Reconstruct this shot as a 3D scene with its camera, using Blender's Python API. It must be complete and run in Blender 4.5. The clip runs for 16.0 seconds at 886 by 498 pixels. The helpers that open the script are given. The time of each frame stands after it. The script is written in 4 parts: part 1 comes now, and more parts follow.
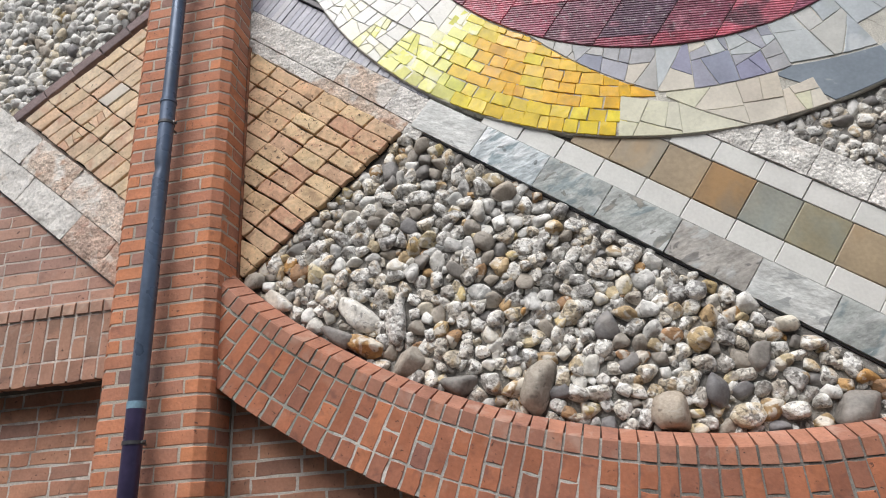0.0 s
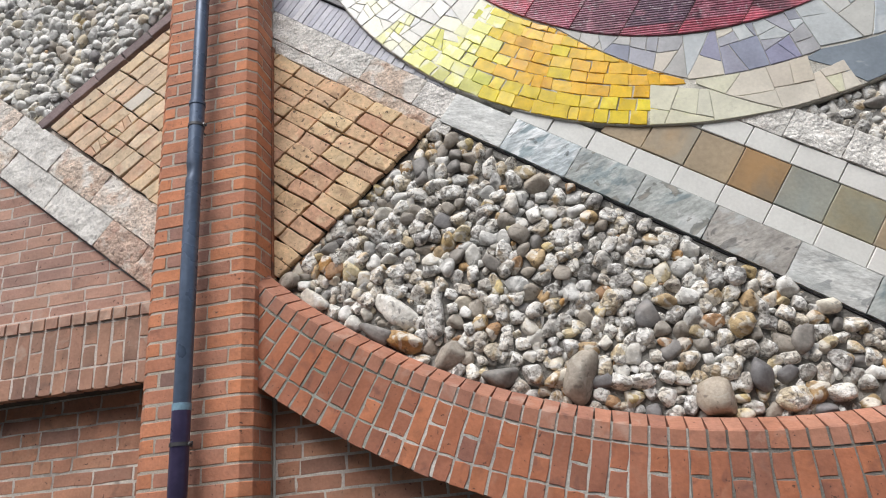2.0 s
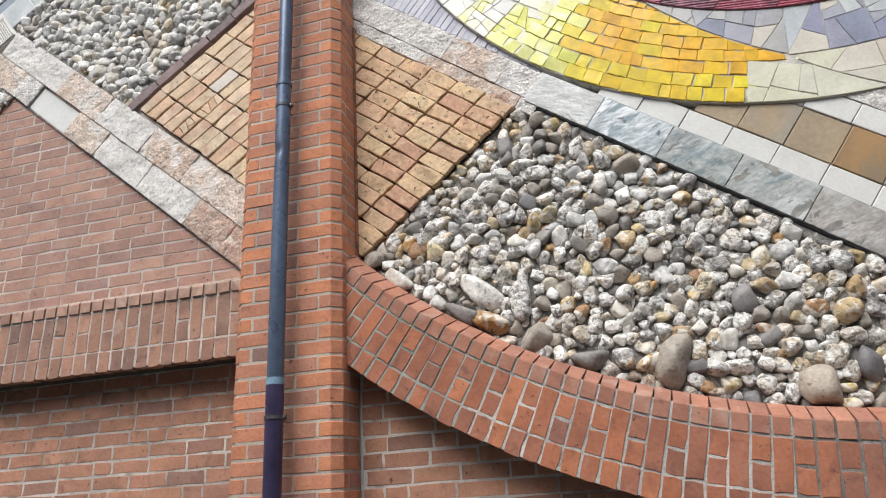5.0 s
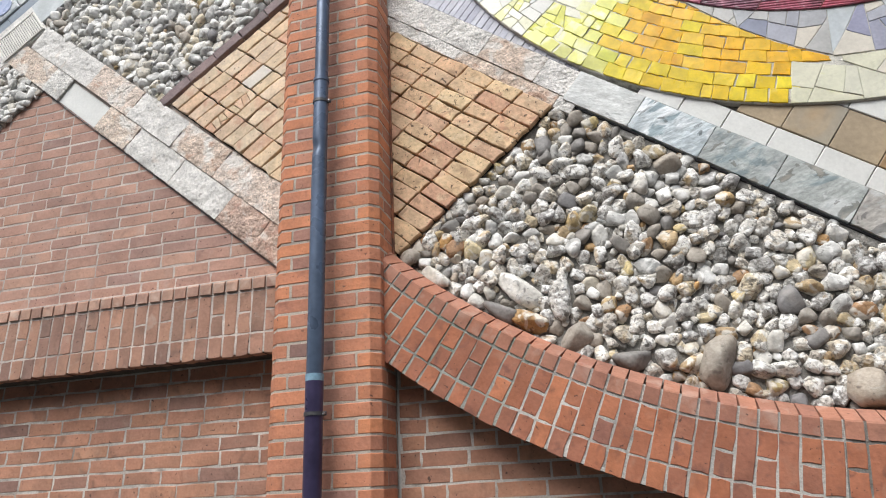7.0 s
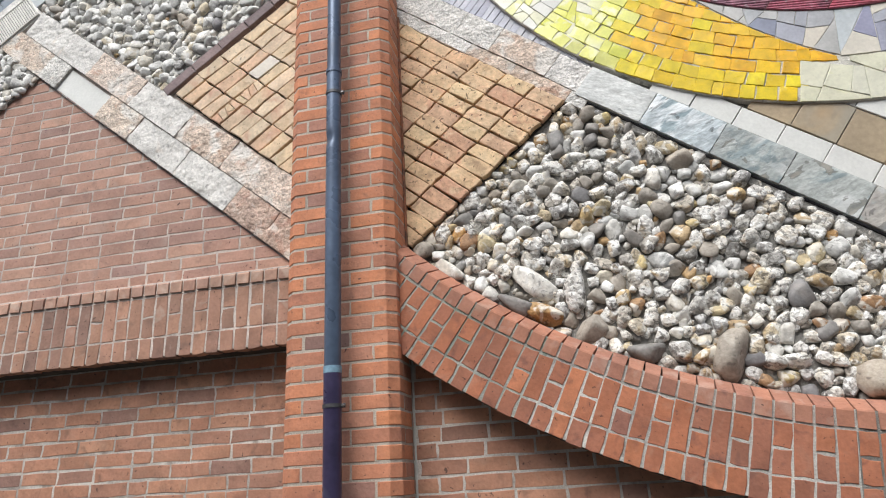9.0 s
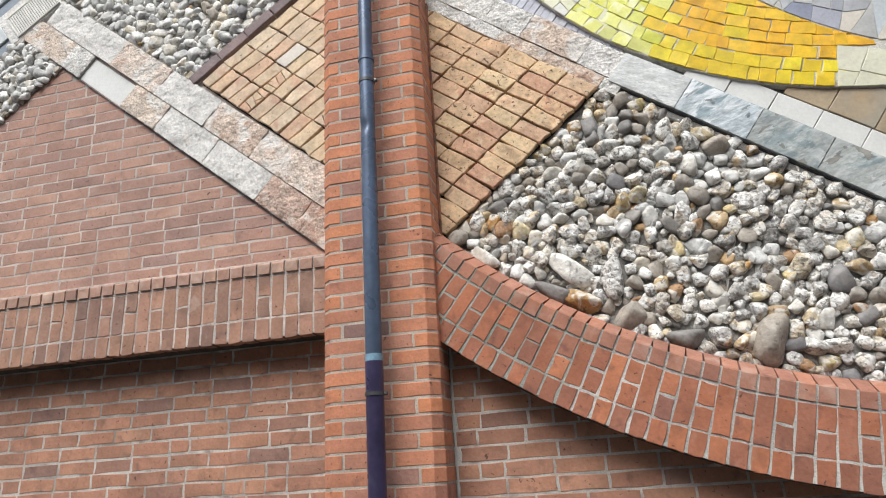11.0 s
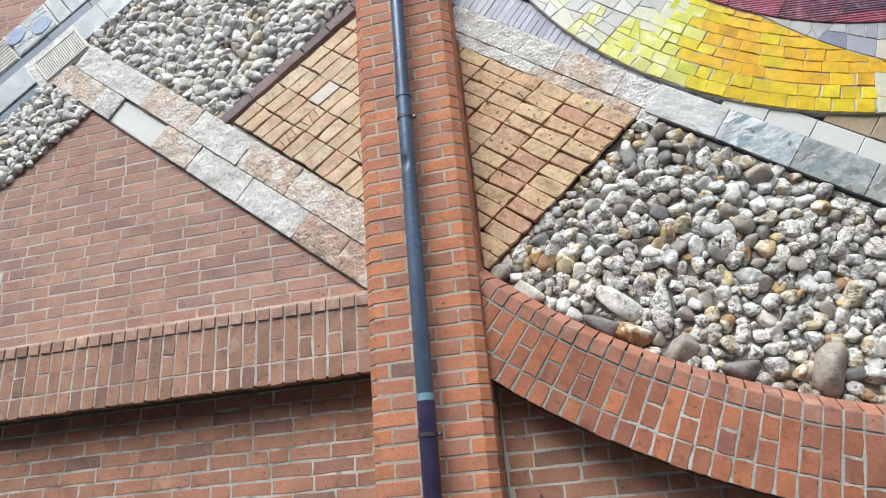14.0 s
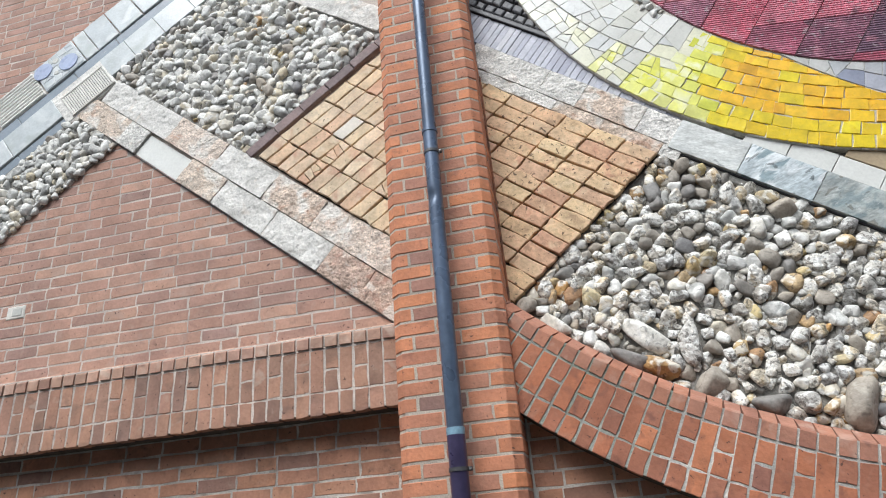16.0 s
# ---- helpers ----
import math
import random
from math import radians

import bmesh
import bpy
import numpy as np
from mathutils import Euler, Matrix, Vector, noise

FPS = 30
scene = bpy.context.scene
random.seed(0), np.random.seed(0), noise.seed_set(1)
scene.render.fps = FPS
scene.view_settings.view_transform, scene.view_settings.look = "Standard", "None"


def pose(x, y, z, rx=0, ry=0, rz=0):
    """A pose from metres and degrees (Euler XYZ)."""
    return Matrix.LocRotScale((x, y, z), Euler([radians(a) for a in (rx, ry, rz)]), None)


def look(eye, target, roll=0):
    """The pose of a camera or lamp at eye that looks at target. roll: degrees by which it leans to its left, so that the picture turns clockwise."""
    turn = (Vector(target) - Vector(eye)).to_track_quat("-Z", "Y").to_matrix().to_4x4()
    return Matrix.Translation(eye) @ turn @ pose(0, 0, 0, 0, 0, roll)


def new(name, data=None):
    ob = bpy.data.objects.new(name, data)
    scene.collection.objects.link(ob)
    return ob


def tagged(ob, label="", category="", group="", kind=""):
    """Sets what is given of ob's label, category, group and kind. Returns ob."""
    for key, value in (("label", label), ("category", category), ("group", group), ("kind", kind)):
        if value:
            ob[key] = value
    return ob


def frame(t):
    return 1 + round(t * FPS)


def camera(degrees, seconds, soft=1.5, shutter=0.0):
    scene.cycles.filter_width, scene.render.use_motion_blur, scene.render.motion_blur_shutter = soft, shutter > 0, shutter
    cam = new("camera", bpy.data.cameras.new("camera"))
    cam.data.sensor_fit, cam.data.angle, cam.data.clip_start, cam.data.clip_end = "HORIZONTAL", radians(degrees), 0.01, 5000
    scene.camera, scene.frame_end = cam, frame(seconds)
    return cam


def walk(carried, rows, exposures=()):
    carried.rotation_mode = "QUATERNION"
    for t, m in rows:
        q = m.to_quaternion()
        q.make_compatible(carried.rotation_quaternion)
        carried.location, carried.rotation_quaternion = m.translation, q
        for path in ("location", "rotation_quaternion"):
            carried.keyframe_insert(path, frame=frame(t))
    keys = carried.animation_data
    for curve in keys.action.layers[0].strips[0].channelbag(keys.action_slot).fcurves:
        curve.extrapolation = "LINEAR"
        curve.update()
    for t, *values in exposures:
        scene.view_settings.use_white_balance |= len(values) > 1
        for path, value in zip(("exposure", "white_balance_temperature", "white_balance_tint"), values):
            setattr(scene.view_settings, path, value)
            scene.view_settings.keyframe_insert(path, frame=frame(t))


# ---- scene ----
cam = camera(70.0, 16.0, soft=1.1)
METRES, EYE, TILT, LEAN, TURN = 1.56, 1.6, 0.0, 0.0, 9.4
ROWS = [
    (0.0, 0.0, 0.0, 0.0, 1.55, 21.44, 3.95),
    (0.5, -0.0264, -0.0051, 0.0093, 1.45, 21.21, 4.58),
    (1.0, -0.0617, -0.0055, 0.0125, 1.83, 21.65, 5.02),
    (1.5, -0.0913, -0.0024, 0.0074, 1.97, 21.58, 5.42),
    (2.0, -0.123, -0.0025, -0.003, 2.23, 21.3, 5.53),
    (2.5, -0.1518, -0.0032, -0.0055, 3.02, 20.95, 5.21),
    (3.0, -0.1736, -0.0039, -0.015, 3.79, 20.55, 4.14),
    (3.5, -0.1986, -0.004, -0.017, 4.97, 19.82, 3.78),
    (4.0, -0.2151, -0.0012, -0.0036, 5.96, 19.89, 3.46),
    (6.5, -0.3654, 0.0099, -0.0061, 5.8, 20.65, 3.62),
    (7.0, -0.3952, 0.0102, -0.0097, 5.84, 20.54, 2.76),
    (7.5, -0.4225, 0.0113, -0.0014, 5.24, 20.42, 2.67),
    (8.0, -0.4608, 0.0149, -0.0153, 4.53, 20.05, 2.05),
    (8.5, -0.4878, -0.001, -0.0059, 4.03, 20.08, 2.92),
    (9.0, -0.5295, -0.0066, -0.0122, 3.75, 19.97, 3.15),
    (11.5, -0.6825, -0.0142, 0.0007, 3.78, 18.56, 3.61),
    (12.0, -0.7045, -0.0076, 0.024, 3.69, 18.33, 3.65),
    (12.5, -0.741, 0.0051, 0.01, 2.87, 19.35, 4.18),
    (13.0, -0.7693, 0.0002, 0.0339, 3.42, 20.0, 5.18),
    (13.5, -0.8028, -0.009, 0.0278, 3.95, 21.16, 4.92),
    (14.0, -0.8243, -0.0133, 0.0329, 4.06, 21.59, 4.81),
    (14.5, -0.8499, -0.0134, 0.0137, 4.25, 22.79, 3.96),
    (15.0, -0.8691, -0.0211, 0.0315, 4.34, 23.09, 3.65),
    (15.5, -0.8967, -0.0242, 0.0202, 3.74, 24.15, 3.86),
    (16.0, -0.9157, -0.0339, 0.0369, 4.1, 24.51, 4.65),
]
EXPOSURES = [(0.0, 0.37, 6500, 10), (4.0, 0.46, 6450, 10), (7.0, 0.56, 6420, 9), (12.0, 0.58, 6400, 8), (14.0, 0.6, 6200, 6.5), (16.0, 0.6, 6180, 6.5)]
walk(cam, [(t, pose(0, 0, EYE, TILT, LEAN, TURN) @ pose(METRES * x, METRES * y, METRES * z, 90 + pitch, roll, yaw)) for t, x, y, z, yaw, pitch, roll in ROWS], EXPOSURES)


# ---- world, sun, exposure ----
world = bpy.data.worlds.new("overcast_sky")
scene.world = world
world.use_nodes = True
wn, wl = world.node_tree.nodes, world.node_tree.links
sky = wn.new("ShaderNodeTexSky")
sky.sky_type = "NISHITA"
sky.sun_disc = False
SUN_EL, SUN_AZ = 57.0, 198.0
sky.sun_elevation, sky.sun_rotation = radians(SUN_EL), radians(SUN_AZ)
sky.air_density, sky.dust_density, sky.ozone_density = 1.0, 4.0, 1.0
grey = wn.new("ShaderNodeHueSaturation")
grey.inputs["Saturation"].default_value = 0.52
wl.new(sky.outputs[0], grey.inputs["Color"])
wl.new(grey.outputs[0], wn["Background"].inputs["Color"])
wn["Background"].inputs["Strength"].default_value = 0.125
sun = new("sun", bpy.data.lights.new("sun", "SUN"))
sun.data.energy, sun.data.angle, sun.data.color = 2.0, radians(40), (1.0, 0.995, 0.99)
az, el = radians(SUN_AZ), radians(SUN_EL)
sun.matrix_world = look((math.sin(az) * math.cos(el) * 20, math.cos(az) * math.cos(el) * 20, math.sin(el) * 20), (0, 0, 0))


# ---- materials ----
def surface(name, cols, rough=0.8, stain=(5, 0.12), grain=(70, 0.12), bump=(90, 0.25), spots=(), coat=0.0, metal=0.0, warp=37.0, streak=None, island=True, relief=0.01):
    """A mineral surface: a colour per piece out of cols, stains, grain, relief; spots: rows of (colour, scale, threshold, softness, strength)."""
    m = bpy.data.materials.new(name)
    m.use_nodes = True
    n, k = m.node_tree.nodes, m.node_tree.links
    b = n["Principled BSDF"]
    geo, info = n.new("ShaderNodeNewGeometry"), n.new("ShaderNodeObjectInfo")
    add = n.new("ShaderNodeMath")
    add.inputs[0].default_value = 0.0
    if island:
        k.new(geo.outputs["Random Per Island"], add.inputs[0])
    k.new(info.outputs["Random"], add.inputs[1])
    fr = n.new("ShaderNodeMath")
    fr.operation = "FRACT"
    k.new(add.outputs[0], fr.inputs[0])
    off = n.new("ShaderNodeVectorMath")
    off.operation = "SCALE"
    off.inputs[0].default_value = (1.0, 0.7, 1.3)
    mul = n.new("ShaderNodeMath")
    mul.operation = "MULTIPLY"
    mul.inputs[1].default_value = warp
    k.new(fr.outputs[0], mul.inputs[0])
    k.new(mul.outputs[0], off.inputs["Scale"])
    pos = n.new("ShaderNodeVectorMath")
    k.new(geo.outputs["Position"], pos.inputs[0])
    k.new(off.outputs[0], pos.inputs[1])

    if streak:
        turn = n.new("ShaderNodeVectorRotate")
        turn.rotation_type = "Y_AXIS"
        turn.inputs["Angle"].default_value = radians(streak[0])
        k.new(pos.outputs[0], turn.inputs["Vector"])
        pos = n.new("ShaderNodeVectorMath")
        pos.operation = "MULTIPLY"
        pos.inputs[1].default_value = streak[1:]
        k.new(turn.outputs[0], pos.inputs[0])

    def tex(scale, detail=4.0, distort=0.0):
        t = n.new("ShaderNodeTexNoise")
        t.inputs["Scale"].default_value, t.inputs["Detail"].default_value, t.inputs["Distortion"].default_value = scale, detail, distort
        k.new(pos.outputs[0], t.inputs["Vector"])
        return t.outputs["Fac"]

    def ranged(src, lo, hi, a, c):
        r = n.new("ShaderNodeMapRange")
        for i, v in enumerate((lo, hi, a, c)):
            r.inputs[i + 1].default_value = v
        k.new(src, r.inputs[0])
        return r.outputs[0]

    ramp = n.new("ShaderNodeValToRGB")
    e = ramp.color_ramp.elements
    while len(e) < len(cols):
        e.new(0.5)
    for i, c in enumerate(cols):
        e[i].position = i / max(1, len(cols) - 1)
        e[i].color = (*c, 1)
    k.new(fr.outputs[0], ramp.inputs[0])
    v1 = ranged(tex(stain[0], 5.0), 0.3, 0.7, 1 - stain[1], 1 + stain[1])
    v2 = ranged(tex(grain[0], 3.0), 0.3, 0.7, 1 - grain[1], 1 + grain[1])
    vm = n.new("ShaderNodeMath")
    vm.operation = "MULTIPLY"
    k.new(v1, vm.inputs[0])
    k.new(v2, vm.inputs[1])
    hs = n.new("ShaderNodeHueSaturation")
    k.new(ramp.outputs[0], hs.inputs["Color"])
    k.new(vm.outputs[0], hs.inputs["Value"])
    last = hs.outputs[0]
    for colour, scale, th, soft, strength in spots:
        f = ranged(tex(scale, 5.0, 0.6), th, th + soft, 0.0, strength)
        mx = n.new("ShaderNodeMix")
        mx.data_type = "RGBA"
        k.new(f, mx.inputs[0])
        k.new(last, mx.inputs[6])
        mx.inputs[7].default_value = (*colour, 1)
        last = mx.outputs[2]
    k.new(last, b.inputs["Base Color"])
    k.new(ranged(tex(stain[0] * 3, 3.0), 0.3, 0.7, max(0.03, rough - 0.08), min(1, rough + 0.08)), b.inputs["Roughness"])
    b.inputs["Metallic"].default_value = metal
    b.inputs["Coat Weight"].default_value = coat
    b.inputs["Coat Roughness"].default_value = 0.15
    bp = n.new("ShaderNodeBump")
    bp.inputs["Strength"].default_value, bp.inputs["Distance"].default_value = bump[1], relief
    k.new(tex(bump[0], 5.0), bp.inputs["Height"])
    k.new(bp.outputs[0], b.inputs["Normal"])
    return m


M = {}
M["brick"] = surface("red_brick", [(0.29, 0.126, 0.084), (0.34, 0.13, 0.075), (0.41, 0.15, 0.076), (0.36, 0.135, 0.074), (0.45, 0.17, 0.084), (0.35, 0.133, 0.077), (0.3, 0.126, 0.08), (0.39, 0.144, 0.076), (0.22, 0.1, 0.075)], 0.85,
    (5, 0.22), (60, 0.09), (38, 0.35), spots=(((0.13, 0.065, 0.055), 13, 0.56, 0.16, 0.55), ((0.43, 0.27, 0.2), 8, 0.6, 0.18, 0.4), ((0.06, 0.035, 0.03), 48, 0.665, 0.03, 0.8)))
M["pillar_brick"] = surface("orange_red_brick", [(0.44, 0.19, 0.118), (0.52, 0.208, 0.108), (0.58, 0.228, 0.108), (0.5, 0.205, 0.112), (0.55, 0.216, 0.106), (0.47, 0.198, 0.115), (0.53, 0.21, 0.108), (0.4, 0.18, 0.12)], 0.85,
    (5, 0.2), (60, 0.09), (38, 0.35), spots=(((0.18, 0.075, 0.06), 13, 0.58, 0.16, 0.5), ((0.48, 0.28, 0.19), 8, 0.6, 0.18, 0.35), ((0.06, 0.035, 0.03), 48, 0.665, 0.03, 0.8)))
M["pillar_dull"] = surface("brownish_red_brick", [(0.36, 0.18, 0.128), (0.43, 0.198, 0.128), (0.4, 0.188, 0.125), (0.46, 0.205, 0.125), (0.39, 0.183, 0.125), (0.43, 0.2, 0.13), (0.41, 0.19, 0.128), (0.24, 0.145, 0.125)], 0.85,
    (5, 0.2), (60, 0.09), (38, 0.35), spots=(((0.18, 0.085, 0.07), 13, 0.58, 0.16, 0.5), ((0.48, 0.3, 0.22), 8, 0.6, 0.18, 0.4), ((0.06, 0.035, 0.03), 48, 0.665, 0.03, 0.8)))
M["pink_brick"] = surface("weathered_brick", [(0.375, 0.218, 0.167), (0.405, 0.235, 0.175), (0.34, 0.203, 0.162), (0.435, 0.26, 0.19), (0.375, 0.218, 0.167), (0.3, 0.188, 0.158)], 0.85,
    (4, 0.2), (60, 0.09), (38, 0.35), spots=(((0.17, 0.1, 0.085), 11, 0.58, 0.18, 0.5), ((0.42, 0.33, 0.28), 6, 0.57, 0.2, 0.5), ((0.06, 0.035, 0.03), 48, 0.665, 0.03, 0.8)))
M["pink_mortar"] = surface("weathered_pinkish_mortar", [(0.5, 0.44, 0.395), (0.5, 0.44, 0.395)], 0.95, (4, 0.25), (120, 0.18), (160, 0.4), spots=(((0.2, 0.15, 0.125), 9, 0.56, 0.15, 0.5),))
M["dull_mortar"] = surface("dull_brownish_mortar", [(0.5, 0.465, 0.42), (0.5, 0.465, 0.42)], 0.95, (3, 0.3), (120, 0.18), (160, 0.4), spots=(((0.2, 0.16, 0.13), 7, 0.5, 0.15, 0.7), ((0.5, 0.49, 0.46), 6, 0.62, 0.08, 0.7)))
M["mortar"] = surface("grey_mortar", [(0.46, 0.445, 0.41), (0.46, 0.445, 0.41)], 0.95, (4, 0.3), (120, 0.18), (160, 0.5), spots=(((0.16, 0.15, 0.13), 9, 0.6, 0.15, 0.6),))
M["green_mortar"] = surface("algae_stained_mortar", [(0.34, 0.35, 0.31), (0.34, 0.35, 0.31)], 0.95, (5, 0.22), (120, 0.18), (160, 0.5), spots=(((0.16, 0.22, 0.17), 6, 0.53, 0.15, 0.7),))
M["grimy_mortar"] = surface("grimy_dark_mortar", [(0.2, 0.19, 0.17), (0.2, 0.19, 0.17)], 0.95, (4, 0.3), (120, 0.2), (160, 0.5), spots=(((0.45, 0.44, 0.41), 7, 0.57, 0.1, 0.7), ((0.07, 0.065, 0.06), 9, 0.55, 0.15, 0.6)))
M["pillar_mortar"] = surface("beige_grey_mortar", [(0.46, 0.405, 0.34), (0.46, 0.405, 0.34)], 0.95, (4, 0.25), (120, 0.18), (160, 0.5), spots=(((0.2, 0.15, 0.12), 9, 0.58, 0.15, 0.6),))
M["cement"] = surface("cement_bed", [(0.25, 0.24, 0.22), (0.25, 0.24, 0.22)], 0.95, (6, 0.25), (90, 0.25), (70, 0.8), spots=(((0.13, 0.12, 0.105), 8, 0.54, 0.15, 0.6),))
M["dark_bed"] = surface("dark_grout", [(0.03, 0.026, 0.022), (0.03, 0.026, 0.022)], 0.95, (6, 0.25), (90, 0.2), (90, 0.5))
M["pale_grout"] = surface("pale_grout", [(0.55, 0.53, 0.47), (0.55, 0.53, 0.47)], 0.9, (8, 0.2), (120, 0.15), (120, 0.5), spots=(((0.16, 0.14, 0.11), 14, 0.58, 0.1, 0.6),))
M["pebble"] = surface("pebble_stone", [(0.68, 0.65, 0.59), (0.42, 0.405, 0.38), (0.6, 0.52, 0.4), (0.72, 0.69, 0.64), (0.3, 0.29, 0.28), (0.64, 0.59, 0.51), (0.54, 0.44, 0.28), (0.7, 0.67, 0.61), (0.26, 0.25, 0.23), (0.56, 0.5, 0.42), (0.7, 0.67, 0.6)],
                      0.85, (16, 0.28), (60, 0.22), (42, 1.0), spots=(((0.82, 0.815, 0.785), 16, 0.46, 0.09, 0.78), ((0.11, 0.1, 0.085), 30, 0.56, 0.055, 0.74), ((0.1, 0.092, 0.08), 65, 0.59, 0.05, 0.55), ((0.52, 0.34, 0.13), 8, 0.61, 0.1, 0.7)), relief=0.018)
M["pebble_pale"] = surface("pale_pebble_stone", [(0.72, 0.71, 0.67), (0.52, 0.515, 0.49), (0.64, 0.6, 0.52), (0.76, 0.75, 0.71), (0.42, 0.42, 0.4), (0.66, 0.65, 0.61), (0.58, 0.5, 0.36), (0.73, 0.72, 0.68), (0.28, 0.275, 0.265), (0.7, 0.69, 0.65)],
                           0.88, (14, 0.22), (50, 0.16), (30, 0.7), spots=(((0.82, 0.81, 0.78), 15, 0.5, 0.1, 0.7), ((0.16, 0.155, 0.145), 30, 0.6, 0.06, 0.6)), relief=0.012)
M["pebble_dark"] = surface("dark_pebble_stone", [(0.19, 0.178, 0.165), (0.25, 0.23, 0.205), (0.17, 0.165, 0.17), (0.22, 0.208, 0.19)], 0.6, (9, 0.25), (60, 0.18), (40, 0.35), spots=(((0.32, 0.29, 0.26), 10, 0.58, 0.15, 0.5),))
M["pebble_rust"] = surface("rusty_pebble_stone", [(0.46, 0.25, 0.08), (0.44, 0.32, 0.18), (0.54, 0.44, 0.22), (0.32, 0.18, 0.09), (0.5, 0.38, 0.22), (0.56, 0.48, 0.3)], 0.65, (12, 0.3), (60, 0.2), (30, 0.8), spots=(((0.72, 0.69, 0.62), 14, 0.5, 0.07, 0.8), ((0.07, 0.055, 0.045), 26, 0.585, 0.06, 0.7)), relief=0.016)
M["pebble_tan"] = surface("smooth_tan_stone", [(0.34, 0.3, 0.25), (0.29, 0.265, 0.23), (0.38, 0.325, 0.26)], 0.65, (9, 0.25), (70, 0.15), (40, 0.4), spots=(((0.5, 0.46, 0.4), 14, 0.55, 0.12, 0.6), ((0.12, 0.1, 0.085), 26, 0.62, 0.06, 0.6)))
M["clay"] = surface("ochre_clay_tile", [(0.68, 0.48, 0.285), (0.6, 0.38, 0.23), (0.72, 0.54, 0.32), (0.5, 0.29, 0.2), (0.7, 0.51, 0.32), (0.62, 0.4, 0.25), (0.7, 0.52, 0.31), (0.55, 0.32, 0.21), (0.69, 0.5, 0.3), (0.65, 0.45, 0.27)], 0.85,
    (8, 0.25), (50, 0.14), (40, 0.5), spots=(((0.5, 0.23, 0.155), 8, 0.59, 0.1, 0.65), ((0.72, 0.56, 0.37), 9, 0.57, 0.13, 0.6), ((0.26, 0.16, 0.1), 13, 0.59, 0.1, 0.6), ((0.07, 0.045, 0.03), 40, 0.625, 0.04, 0.85)))
M["clay_pale"] = surface("yellow_clay_tile", [(0.66, 0.51, 0.34), (0.6, 0.45, 0.3), (0.7, 0.57, 0.41), (0.64, 0.42, 0.28), (0.67, 0.53, 0.35), (0.6, 0.47, 0.34), (0.6, 0.36, 0.24)], 0.85,
    (8, 0.22), (50, 0.12), (40, 0.5), spots=(((0.5, 0.26, 0.18), 7, 0.57, 0.14, 0.65), ((0.72, 0.62, 0.48), 9, 0.57, 0.13, 0.5), ((0.3, 0.2, 0.13), 13, 0.63, 0.1, 0.5), ((0.1, 0.065, 0.045), 36, 0.67, 0.04, 0.8)))
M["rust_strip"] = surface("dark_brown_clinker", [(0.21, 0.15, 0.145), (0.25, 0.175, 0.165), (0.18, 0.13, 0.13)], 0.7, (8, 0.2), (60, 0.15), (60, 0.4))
M["granite"] = surface("rough_white_granite", [(0.69, 0.67, 0.63), (0.63, 0.61, 0.57), (0.72, 0.69, 0.65)], 0.9, (12, 0.25), (80, 0.3), (45, 1.0), spots=(((0.3, 0.29, 0.28), 38, 0.58, 0.09, 0.5), ((0.6, 0.42, 0.33), 5, 0.6, 0.15, 0.5)), relief=0.016)
M["travertine"] = surface("pinkish_travertine", [(0.62, 0.52, 0.43), (0.6, 0.48, 0.39), (0.66, 0.56, 0.48)], 0.9, (12, 0.25), (80, 0.3), (45, 1.0), spots=(((0.46, 0.26, 0.17), 9, 0.55, 0.13, 0.65), ((0.72, 0.69, 0.64), 6, 0.52, 0.1, 0.85), ((0.2, 0.17, 0.15), 30, 0.62, 0.06, 0.6)), relief=0.016)
M["rose_stone"] = surface("rosy_travertine", [(0.5, 0.37, 0.3), (0.53, 0.4, 0.32)], 0.9, (12, 0.28), (80, 0.3), (45, 1.0), spots=(((0.42, 0.22, 0.16), 9, 0.53, 0.12, 0.7), ((0.66, 0.6, 0.54), 8, 0.55, 0.1, 0.75), ((0.17, 0.12, 0.1), 26, 0.6, 0.06, 0.65)), relief=0.016)
M["whitestone"] = surface("split_white_stone", [(0.68, 0.66, 0.62), (0.62, 0.6, 0.565), (0.71, 0.69, 0.645)], 0.85, (7, 0.16), (60, 0.18), (30, 1.0), spots=(((0.42, 0.41, 0.4), 12, 0.58, 0.12, 0.55), ((0.62, 0.5, 0.4), 6, 0.6, 0.12, 0.5), ((0.2, 0.19, 0.18), 34, 0.63, 0.05, 0.5)))
M["slate"] = surface("green_grey_slate", [(0.34, 0.365, 0.35), (0.4, 0.42, 0.4), (0.29, 0.33, 0.33), (0.44, 0.455, 0.43), (0.35, 0.37, 0.35)], 0.45, (3, 0.35), (40, 0.2), (12, 0.8), spots=(((0.62, 0.635, 0.62), 3.6, 0.52, 0.1, 0.7), ((0.17, 0.23, 0.245), 4.5, 0.54, 0.09, 0.75), ((0.07, 0.08, 0.08), 6, 0.625, 0.02, 0.65), ((0.38, 0.34, 0.27), 6, 0.62, 0.08, 0.5), ((0.7, 0.71, 0.7), 22, 0.62, 0.08, 0.5)), streak=(20.0, 1.0, 1.0, 1.8))
M["slate_blue"] = surface("blue_white_slate", [(0.42, 0.48, 0.5), (0.45, 0.5, 0.52)], 0.4, (3, 0.25), (40, 0.2), (12, 0.9), spots=(((0.74, 0.77, 0.78), 4.5, 0.48, 0.07, 0.9), ((0.17, 0.25, 0.28), 6, 0.56, 0.06, 0.8), ((0.06, 0.07, 0.07), 7, 0.625, 0.02, 0.7)), streak=(20.0, 1.0, 1.0, 2.2))
